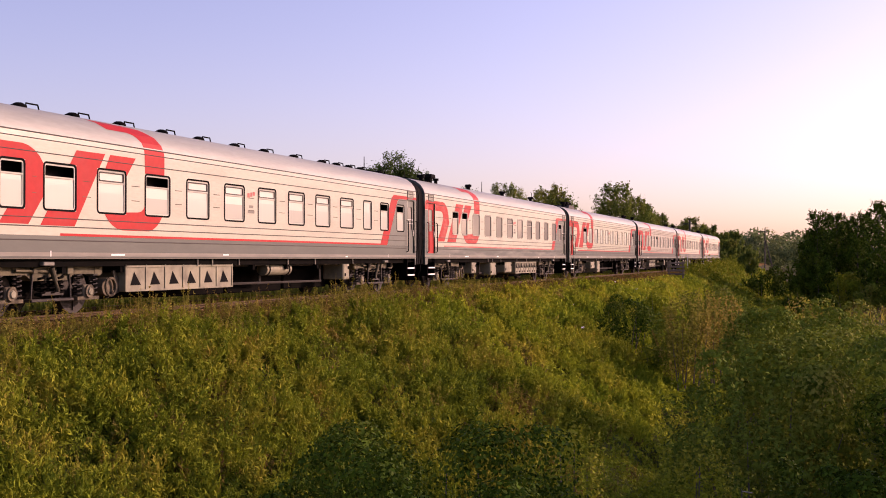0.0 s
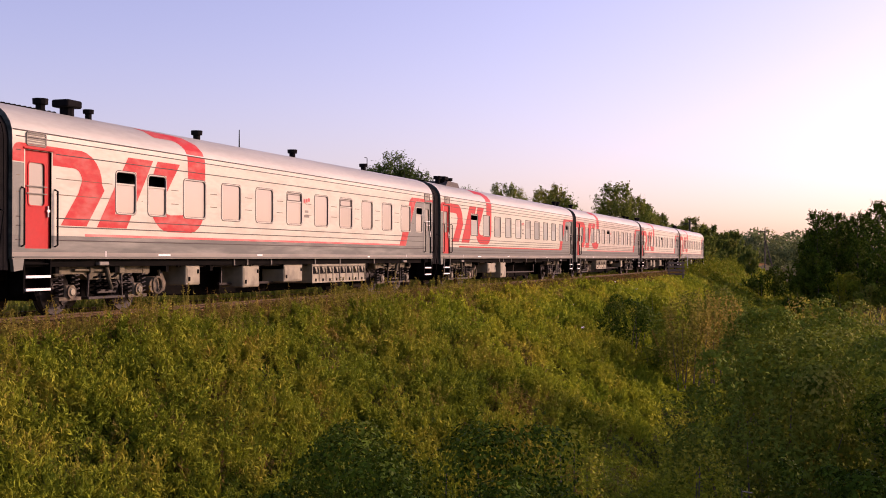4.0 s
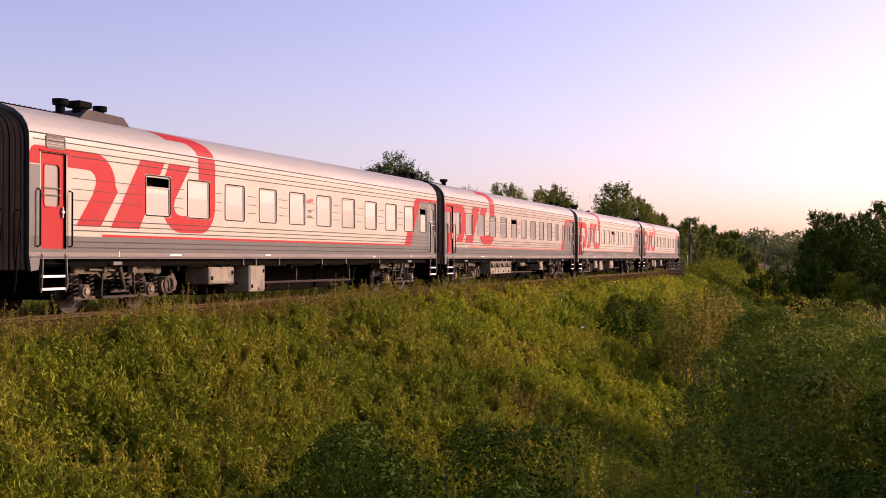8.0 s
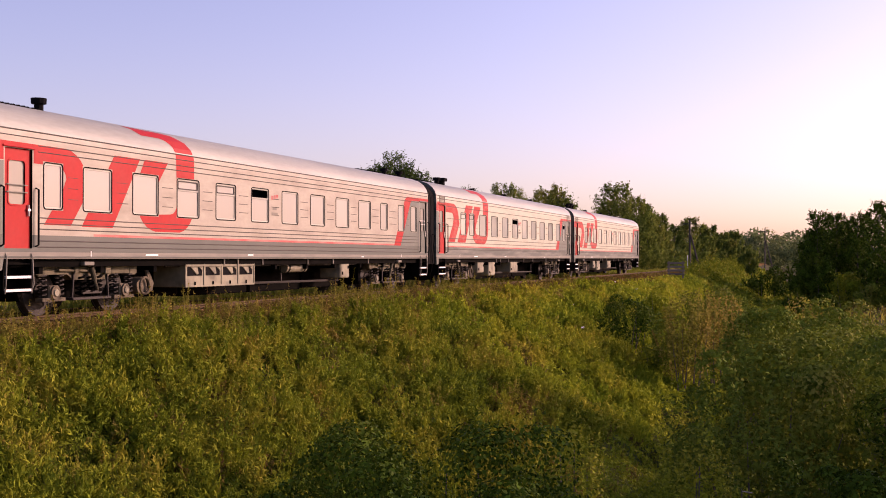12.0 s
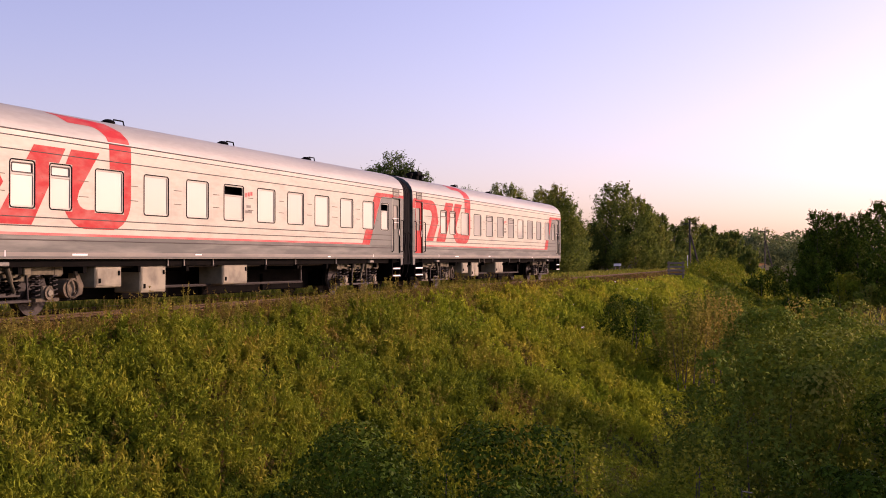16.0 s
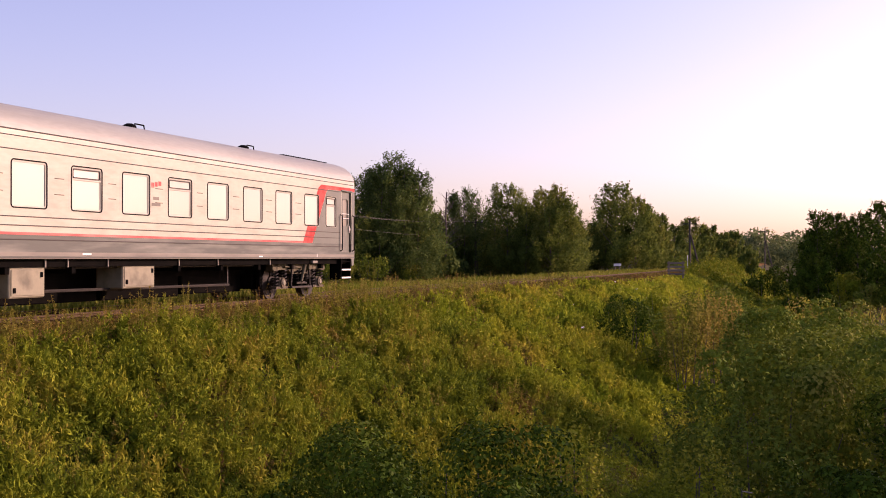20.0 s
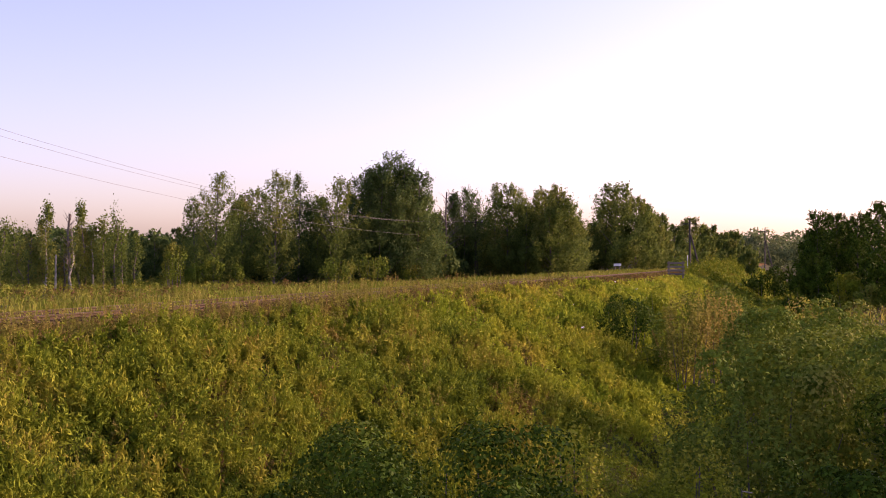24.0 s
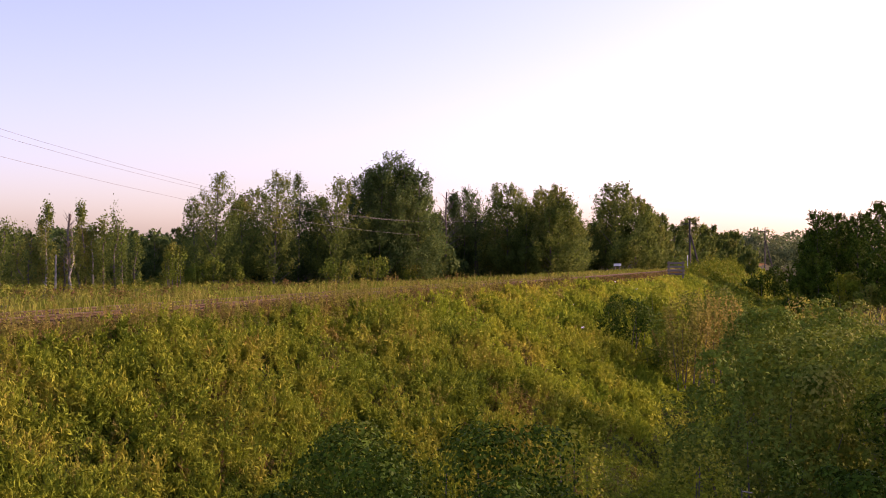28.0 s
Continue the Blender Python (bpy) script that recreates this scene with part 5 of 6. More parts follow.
weeds("field_weeds", "olive and golden weeds beyond the track", 420, 8, 10, 150, 2.4, 26.0, 1.2, 0.7, 0.25, 0.6, 3, 11, 0.07, 0.0014, 0.22, F_GRASS, False)
A = field(9000, 6, 110, 1.0, 2.9, 1.3)
tagged(scatter_blades("verge_grass", A, 0.36, F_GRASS, 0.011 + 0.0002 * A[:, 0]), "golden dry grass along the far ballast edge", "grass", kind="stuff")
A = field(10000, 6, 120, -0.6, 2.0, 1.3)
tagged(scatter_blades("track_grass", A, 0.2, F_GRASS, 0.008 + 0.0001 * A[:, 0]), "thin dry grass between the rails", "grass", kind="stuff")
# rusty weeds on the shoulder
weeds("shoulder_weeds", "rusty brown seeding weeds along the ballast", 520, 7, 9, 90, -3.4, -2.0, 1.4, 0.25, 0.12, 0.38, 9, 13, 0.045, 0.0008, 0.1, F_BROWN, False, 1.4)
weeds("tall_shoulder_weeds", "tall olive seeding weeds beside the track", 230, 7, 9, 66, -3.9, -2.1, 1.3, 0.28, 0.3, 0.75, 11, 22, 0.05, 0.0006, 0.12, F_RUST, False, 1.6)
weeds("fringe_weeds", "rusty brown seeding weeds in a fringe before the ballast", 190, 7, 10, 46, -3.1, -2.25, 1.1, 0.24, 0.5, 0.9, 13, 20, 0.045, 0.0006, 0.09, F_RUST, False, 1.5)
weeds("fringe_weeds", "olive weeds in a fringe before the ballast", 170, 7, 10, 60, -3.5, -2.4, 1.1, 0.26, 0.4, 0.8, 17, 18, 0.05, 0.0006, 0.11, F_BROWN, False, 1.5)
A = field(11000, 8, 120, -4.0, -1.7, 1.3)
tagged(scatter_blades("shoulder_grass", A, 0.22, F_BROWN, 0.009 + 0.0001 * A[:, 0]), "thin brown grass along the ballast", "grass", kind="stuff")
weeds("brown_field_weeds", "brown seeding weeds beyond the track", 260, 8, 12, 100, 2.2, 26.0, 1.1, 0.5, 0.3, 0.7, 6, 14, 0.08, 0.0012, 0.2, F_BROWN, False)
# taller weeds before the wood
weeds("tall_field_weeds", "tall brown-tipped weeds before the wood", 420, 8, 30, 92, 26.0, 46.0, 1.0, 0.8, 0.35, 0.8, 4, 12, 0.16, 0.0006, 0.3, F_GRASS, False)
# meadow right of the valley
A = np.column_stack([RNG.uniform(45, 190, 26000), RNG.uniform(-60, 6, 26000)])
A = A[A[:, 1] - track_y(A[:, 0]) < -10]
tagged(scatter_blades("meadow_grass", A, 0.8, F_RUST, 0.016 + 0.0002 * A[:, 0]), "brownish dry meadow grass on the low ground", "grass", kind="stuff")


# ---------------------------------------------------------------- bushes and trees
def crown_cloud(n, centre, radii, lobes, size, leaf, droop=0.2, shell=0.35, wild=0.55, inner=0.25):
    """Leaves on the outsides of rounded lobes that make up an uneven crown; returns faces and lobe centres."""
    centre, radii = np.asarray(centre, float), np.asarray(radii, float)
    d = unit(RNG.normal(size=(lobes, 3)))
    r = RNG.uniform(inner, 0.95, lobes) ** 0.6
    cc = centre + d * r[:, None] * radii
    big = size * RNG.uniform(0.55, 1.3, lobes)
    k = RNG.choice(lobes, n, p=big ** 2 / np.sum(big ** 2))
    o = unit(RNG.normal(size=(n, 3)) + d[k] * 0.45 + np.array([0, 0, 0.25]))
    c = cc[k] + o * (big[k] * RNG.uniform(0.1, 1.0, n) ** shell)[:, None] * np.array([1, 1, 0.85])
    ax = unit(o * 0.5 + RNG.normal(0, 0.6, (n, 3)) + np.array([0, 0, -droop]))
    ln = leaf * RNG.uniform(0.6, 1.35, n)
    return leaves(c, ax, ln, ln * 0.6, o, wild), cc


def shoots(n, w, h, leaf, per=42):
    """Upright, outward-leaning shoots with leaves along them."""
    k = max(8, n // per)
    a = RNG.uniform(0, 2 * np.pi, k)
    r0 = np.sqrt(RNG.uniform(0, 1, k)) * w * 0.28
    root = np.stack([np.cos(a) * r0, np.sin(a) * r0, np.zeros(k)], -1)
    a2 = a + RNG.normal(0, 0.5, k)
    reach = RNG.uniform(0.02, 0.28, k) * w
    top = h * (1.12 - 0.45 * ((r0 + reach) / (0.56 * w)) ** 2) * RNG.uniform(0.66, 0.98, k)
    tip = root + np.stack([np.cos(a2) * reach, np.sin(a2) * reach, top], -1)
    i = RNG.integers(0, k, n)
    s = RNG.uniform(0.12, 1.0, n)[:, None] ** 0.75
    bend = np.array([0, 0, 1.0]) * (s * (1 - s)) * (h * 0.25)
    side = unit(RNG.normal(size=(n, 3)) + np.array([0, 0, 0.2]))
    c = root[i] * (1 - s) + tip[i] * s + bend + side * RNG.uniform(0.02, 0.115, n)[:, None] * (1.3 - s) * (w ** 0.5) * 0.75
    ax = unit(side + np.array([0, 0, 0.35]) + RNG.normal(0, 0.3, (n, 3)))
    ln = leaf * RNG.uniform(0.6, 1.35, n)
    face = unit(c - np.array([0, 0, h * 0.35]))
    return leaves(c, ax, ln, ln * 0.5, face, 0.6), root, tip


def bush(x, y, w, h, n, leaf, material, label, round_part=0.5, name="bush"):
    z = float(ground_z(x, y))
    b = thing(name, label, "bush", pose(x, y, z))
    m = int(n * round_part)
    f, _ = crown_cloud(m, (0, 0, h * 0.56), (w * 0.42, w * 0.42, h * 0.40), max(12, m // 520), 0.165 * w, leaf, shell=0.2, wild=0.42, inner=0.5)
    f2, root, tip = shoots(n - m, w, h, leaf)
    f = np.concatenate([f, f2])
    f[..., 2] = np.abs(f[..., 2])
    quads_mesh("foliage", f, material, 4, b)
    for i in range(6):
        bm = bmesh.new()
        tube(bm, (root[i][0], root[i][1], -0.05), tuple(root[i] * 0.15 + tip[i] * 0.85), 0.012 + 0.006 * h, 0.006, 5)
        part("stem", bm, M_BARK, b)
    return b


def broad_tree(x, y, h, w, n, leaf, material, label, low=0.12, name="tree", bark=None, z=None, thick=0.013, point=None):
    z = float(ground_z(x, y)) if z is None else z
    t = thing(name, label, "tree", pose(x, y, z - 0.1, float(RNG.normal(0, 1.6)), float(RNG.normal(0, 1.6)), float(RNG.uniform(0, 360))))
    # sprays of leaves at the ends of limbs, inside an uneven envelope
    k = max(30, n // 52)
    f = RNG.uniform(0.0, 1.0, k) ** 0.9
    ph, ph2 = RNG.uniform(0, 6.28, 2)
    a = RNG.uniform(0, 2 * np.pi, k)
    blunt = point or RNG.uniform(0.3, 0.55)
    env = np.clip((f + 0.10) / 0.34, 0, 1) ** 0.6 * (1.02 - f) ** blunt * 1.15 * (1 + 0.22 * np.sin(3 * a + ph + 4 * f) + 0.16 * np.sin(9 * f + ph2))
    r = w * 0.47 * env * np.sqrt(RNG.uniform(0.08, 1.0, k))
    sway = 0.04 * w * np.sin(4 * f + ph)
    tips = np.stack([np.cos(a) * r + sway, np.sin(a) * r, h * (low + (0.97 - low) * f)], -1)
    n = int(np.clip(200 * w * h, 2600, n)) if n > 4000 else n
    size = (0.05 + 0.05 * RNG.uniform(0, 1, k)) * (0.5 * w + 0.25 * h) * (1.15 - 0.6 * f)
    i = RNG.choice(k, n, p=size ** 1.5 / np.sum(size ** 1.5))
    # each spray of leaves is drawn out along its limb, outward and upward
    limb = unit(np.stack([np.cos(a) * 0.55, np.sin(a) * 0.55, 0.5 + 0.7 * f], -1) + RNG.normal(0, 0.15, (k, 3)))
    along = RNG.normal(0, 1, n)
    off = limb[i] * along[:, None] * 1.05 + RNG.normal(0, 0.42, (n, 3)) * (1.15 - 0.3 * along[:, None])
    c = tips[i] + off * size[i][:, None]
    c[:, 2] = np.clip(c[:, 2], 0.3, h * (1.0 + 0.02 * RNG.normal(0, 1, n)))
    ax = unit(limb[i] * 0.9 + RNG.normal(0, 0.45, (n, 3)))
    ln = leaf * RNG.uniform(0.55, 1.4, n)
    bm = bmesh.new()
    tube(bm, (0, 0, 0), (0, 0, h * 0.45), thick * h, thick * 0.65 * h, 8)
    tube(bm, (0, 0, h * 0.45), (sway[0], 0, h * 0.86), thick * 0.65 * h, 0.003 * h, 6)
    for q in tips[:18]:
        zb = max(0.25 * h * low, q[2] - math.hypot(q[0], q[1]) * 0.9 - 0.05 * h)
        tube(bm, (0, 0, zb), tuple(q), 0.25 * thick * h, 0.0015 * h, 5)
    part("trunk", bm, bark or M_BARK, t)
    spray = off * 0.6 + unit(c - np.array([0, 0, h * 0.4])) * 0.9
    quads_mesh("crown", leaves(c, ax, ln, ln * 0.5, unit(spray), 0.5), material, 4, t)
    return t


def place_on(px_angle, dist):
    """A place at an angle in degrees right of the view's axis and a distance ahead."""
    a = radians(yaw - px_angle)
    return math.cos(a) * dist, math.sin(a) * dist


def ang(px):
    return math.degrees(math.atan((px - 784) / 2025.2))


def tree_at(px, top, dist, width_px, kind="b", n=2600, leaf=0.2, material=None, label="leafy broad tree in the wood edge", low=0.1, z=None, bark=None, thick=0.013):
    """A tree whose axis stands at px across the picture, whose tip reaches height top there."""
    x, y = place_on(ang(px), dist)
    depth = dist * math.cos(radians(ang(px)))
    g = float(ground_z(x, y)) if z is None else z
    h = EYE[2] + (457.3 - top) / 2025.2 * depth - g
    w = width_px / 2025.2 * depth
    # right of px 860 the lighter F_TREE colour stands for sunlit green
    if kind == "c":
        return broad_tree(x, y, h, w * 1.75, n, leaf * 0.85, F_TREE if px > 860 else F_FIR, label, 0.03, "spruce_tree", z=g, thick=thick * 0.6, point=0.85)
    if kind == "u":
        return broad_tree(x, y, h, w * 1.3, n, leaf * 1.1, F_TREE if px > 860 else F_FIR, label, 0.05, z=g, thick=thick * 0.8, point=0.5)
    return broad_tree(x, y, h, w, n, leaf, material or F_TREE, label, low, z=g, bark=bark, thick=thick)


# the wood edge behind the track
for px, top, dist, wpx, kind in [
        (378, 300, 88, 85, "b"), (345, 345, 92, 60, "b"), (430, 350, 95, 70, "b"), (484, 298, 90, 90, "b"), (528, 300, 94, 50, "c"), (460, 330, 99, 80, "b"),
        (590, 307, 92, 90, "b"), (560, 345, 98, 70, "b"), (640, 305, 97, 60, "b"), (690, 264, 96, 110, "u"), (668, 282, 95, 80, "u"), (714, 278, 96, 84, "u"), (736, 298, 96, 70, "u"), (645, 292, 96, 60, "u"), (676, 300, 98, 90, "b"), (712, 300, 99, 90, "b"), (665, 300, 101, 90, "b"), (725, 310, 100, 85, "b"), (755, 345, 104, 60, "b"),
        (806, 336, 112, 44, "c"), (822, 328, 110, 50, "c"), (841, 331, 113, 52, "c"), (873, 322, 112, 48, "c"), (899, 322, 109, 62, "u"), (926, 330, 112, 60, "c"), (948, 334, 110, 58, "c"), (968, 331, 112, 58, "u"), (986, 323, 108, 64, "u"), (1003, 345, 110, 54, "c"), (930, 360, 108, 80, "b"), (975, 362, 107, 70, "b"),
        (430, 342, 100, 80, "b"), (540, 350, 100, 80, "b"), (615, 340, 101, 80, "b"), (780, 372, 108, 70, "b"), (800, 345, 110, 40, "c"), (860, 365, 122, 80, "b"), (915, 350, 122, 70, "b"), (975, 350, 121, 70, "b"), (1000, 360, 117, 50, "b"), (1020, 385, 150, 45, "b"), (1045, 395, 155, 40, "b"), (1090, 323, 150, 95, "b"), (1070, 350, 156, 70, "b"), (1125, 345, 152, 80, "b"), (1150, 360, 160, 55, "b"), (1168, 375, 165, 40, "b"),
        (1195, 395, 190, 45, "b"), (1222, 383, 200, 60, "b"), (1245, 398, 215, 40, "b"), (1262, 398, 230, 22, "c"), (1280, 412, 260, 40, "b"), (1300, 410, 300, 50, "b")]:
    tree_at(px, top, dist, wpx * 1.25, kind, n=10500 if dist < 108 else 8000 if dist < 130 else 10000 if dist < 166 else 5200, leaf=(0.195 if dist < 130 else 0.215) * dist / 100, label="leafy tree in the wood edge" if kind == "b" else "dense upright tree in the wood edge" if kind == "u" else "dark pointed spruce in the wood edge")
# young trees and birches at the thin end of the wood
for px, top, dist, wpx in [(30, 398, 92, 60), (8, 402, 92, 56), (-12, 396, 94, 60), (163, 402, 95, 46), (104, 405, 95, 44), (55, 402, 95, 50), (240, 405, 94, 60), (275, 402, 95, 60), (312, 398, 94, 60), (140, 400, 97, 50), (205, 402, 97, 50)]:
    tree_at(px, top, dist, wpx, "b", n=2400, leaf=0.2, material=F_FIR, label="slender young tree at the wood edge", low=0.08, thick=0.009)


def young_birch(px, top, dist, w, n, bark, label, low=0.12, material=None):
    """A thin trunk with sparse sprays of leaves up its length."""
    x, y = place_on(ang(px), dist)
    g = float(ground_z(x, y))
    h = EYE[2] + (457.3 - top) / 2025.2 * dist * math.cos(radians(ang(px))) - g
    t = thing("birch_tree", label, "tree", pose(x, y, g - 0.1, 0, 0, float(RNG.uniform(0, 360))))
    bend = RNG.normal(0, 0.12, (5, 2))
    bend[0] = 0
    pts = [(bend[j, 0], bend[j, 1], h * 0.96 * j / 4) for j in range(5)]
    bm = bmesh.new()
    for j in range(4):
        tube(bm, pts[j], pts[j + 1], 0.085 - 0.018 * j, 0.067 - 0.018 * j, 7)
    k = 26
    f = RNG.uniform(low, 1.0, k)
    a = RNG.uniform(0, 2 * np.pi, k)
    r = w * 0.36 * RNG.uniform(0.2, 1.0, k) * np.clip((1.08 - f) / 0.35, 0.12, 1)
    trunk_x, trunk_y = np.interp(f, np.linspace(0, 0.96, 5), bend[:, 0]), np.interp(f, np.linspace(0, 0.96, 5), bend[:, 1])
    tips = np.stack([trunk_x + np.cos(a) * r, trunk_y + np.sin(a) * r, h * f], -1)
    for j in range(14):
        tube(bm, (trunk_x[j], trunk_y[j], max(0.3, tips[j, 2] - r[j] * 1.2)), tuple(tips[j]), 0.018, 0.008, 4)
    part("trunk", bm, bark, t)
    n = int(n * 1.5)
    i = RNG.integers(0, k, n)
    c = tips[i] + RNG.normal(0, 1, (n, 3)) * np.array([0.10, 0.10, 0.26]) * (0.6 + 0.5 * w)
    ln = 0.15 * RNG.uniform(0.6, 1.4, n)
    quads_mesh("crown", leaves(c, unit(RNG.normal(0, 0.6, (n, 3)) + np.array([0, 0, 0.4])), ln, ln * 0.55), material or F_TREE, 4, t)


B_, S_ = "thin young birch with a pale trunk", "slender young tree with sparse leaves"
for px, top, dist, w, n, bark, label in [
        (80, 366, 77, 1.5, 1300, M_BIRCH, B_), (73, 392, 78, 1.1, 700, M_BARK, S_), (142, 362, 78, 1.2, 1100, M_BARK, S_), (150, 400, 79, 1.0, 600, M_BARK, S_),
        (127, 394, 76, 0.7, 160, M_BIRCH, B_), (113, 420, 79, 0.8, 400, M_BARK, S_), (166, 398, 79, 0.8, 420, M_BIRCH, B_), (182, 382, 79, 1.6, 800, M_BARK, S_),
        (205, 372, 78, 2.0, 950, M_BARK, S_), (216, 384, 80, 1.3, 520, M_BARK, S_), (52, 410, 78, 1.2, 650, M_BARK, S_), (22, 405, 80, 1.6, 900, M_BARK, S_), (4, 398, 81, 1.8, 1000, M_BARK, S_), (240, 420, 82, 1.2, 600, M_BARK, S_), (38, 425, 77, 1.0, 500, M_BARK, S_)]:
    young_birch(px, top, dist, w, n, bark, label)
# a short dead pole stands among them
SX, SY = place_on(ang(98), 76)
t = thing("dead_trunk", "short bare grey dead trunk", "tree", pose(SX, SY, float(ground_z(SX, SY))))
bm = bmesh.new()
tube(bm, (0, 0, -0.1), (0.05, 0, 2.3), 0.07, 0.05, 7)
part("trunk", bm, M_BIRCH, t)


def woods(name, spots, material, leaf, label):
    """Far or dense wood as one mass of small leaves in many crowns."""
    faces = []
    for x, y, z, h, w, n in spots:
        q, _ = crown_cloud(n, (x, y, z + h * 0.5), (w * 0.4, w * 0.4, h * 0.42), max(8, n // 50), 0.2 * w, leaf)
        faces.append(q)
    return tagged(quads_mesh(name, np.concatenate(faces), material, 4), label, "woods", kind="stuff")


spots = []
for px in range(-30, 1010, 14):
    for d, tp in ((104, 420), (118, 405)):
        dd = d + RNG.uniform(-6, 6) + (25 if px > 800 else 0)
        x, y = place_on(ang(px + RNG.uniform(-6, 6)), dd)
        top = EYE[2] + (457.3 - tp + RNG.uniform(-14, 14)) / 2025.2 * dd
        spots.append((x, y, -1.0, top + 1.0, 4.6, 420))
for px in range(1000, 1190, 16):
    x, y = place_on(ang(px), 172)
    spots.append((x, y, -1.0, EYE[2] + (457.3 - 402 + RNG.uniform(-8, 8)) / 2025.2 * 172 + 1.0, 6.5, 420))
woods("dense_wood", spots, F_FIR, 0.4, "dark dense wood behind the edge trees")
# far wood in the haze-tinted leaf colour
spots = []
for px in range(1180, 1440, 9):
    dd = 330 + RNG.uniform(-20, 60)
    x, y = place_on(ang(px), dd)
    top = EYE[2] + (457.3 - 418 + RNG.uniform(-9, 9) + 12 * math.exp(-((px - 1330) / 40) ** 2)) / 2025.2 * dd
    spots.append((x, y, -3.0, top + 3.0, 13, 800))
woods("far_wood", spots, F_FAR, 0.8, "distant wood on the horizon, haze in its leaf colour")
# trees beyond the valley; their backlit darkness is put into the leaf colour
for px, top, dist, wpx in [(1470, 395, 128, 80), (1535, 385, 130, 90), (1448, 370, 120, 50), (1480, 374, 124, 50), (1520, 372, 122, 56), (1552, 352, 116, 50), (1590, 350, 112, 70), (1435, 405, 130, 40), (1500, 390, 132, 60)]:
    tree_at(px, top, dist, wpx * 1.5, "b", n=9500, leaf=0.27, material=F_BUSH, label="leafy tree beyond the low ground, backlit dark by colour", z=-3.9)

# unseen trees, added right of the view to cast shade on the low ground
broad_tree(12.7, -3.5, 6.6, 3.4, 3900, 0.26, F_TREE, "unseen leafy tree added to shade the low ground", z=-3.9)
broad_tree(17.6, -5.5, 6.9, 3.4, 3900, 0.26, F_TREE, "unseen leafy tree added to shade the low ground", z=-3.9)
broad_tree(19.0, -7.6, 9.0, 5.4, 9000, 0.28, F_TREE, "unseen leafy tree added to shade the low ground", z=-3.9)
broad_tree(15.6, -3.9, 6.3, 3.2, 3900, 0.26, F_TREE, "unseen leafy tree added to shade the low ground", z=-3.9)

# small light trees before the wood, and a bare one
for px, d, w, h in ((310, 78, 1.9, 3.3), (378, 84, 1.8, 2.2), (420, 84, 1.0, 1.8), (600, 86, 3.0, 2.2), (660, 90, 3.2, 2.4), (345, 84, 1.6, 1.5), (720, 95, 3.0, 2.0)):
    x, y = place_on(ang(px), d)
    bush(x, y, w, h, 2200, 0.14, F_OLIVE, "light green young birch bush before the wood", 0.3)


def bare_tree(px, dist, top, reach=0.34):
    x, y = place_on(ang(px), dist)
    g = float(ground_z(x, y))
    h = EYE[2] + (457.3 - top) / 2025.2 * dist - g
    t = thing("bare_tree", "leafless grey tree with thin branches", "tree", pose(x, y, g - 0.1))
    bm = bmesh.new()
    path_tube(bm, [(0, 0, 0), (0.08, 0, h * 0.4), (-0.05, 0.05, h * 0.75), (0.1, 0, h)], 0.07, 7)
    part("trunk", bm, M_BARK, t)
    for k in range(26):
        f = 0.25 + 0.72 * k / 26
        a = RNG.uniform(0, 2 * math.pi)
        r = (1.15 - f) * reach * h * RNG.uniform(0.6, 1.0)
        p0 = Vector((0, 0, h * f))
        p1 = p0 + Vector((math.cos(a) * r, math.sin(a) * r, r * RNG.uniform(0.5, 1.1)))
        bm = bmesh.new()
        tube(bm, p0, p1, 0.03, 0.012, 5)
        for q in (0.5, 0.75):
            s = p0.lerp(p1, q)
            tube(bm, s, s + Vector((RNG.normal(0, 0.25), RNG.normal(0, 0.25), 0.45)), 0.014, 0.006, 4)
        part("branch", bm, M_BARK, t)


bare_tree(790, 105, 338)
bare_tree(122, 76, 380, 0.14)

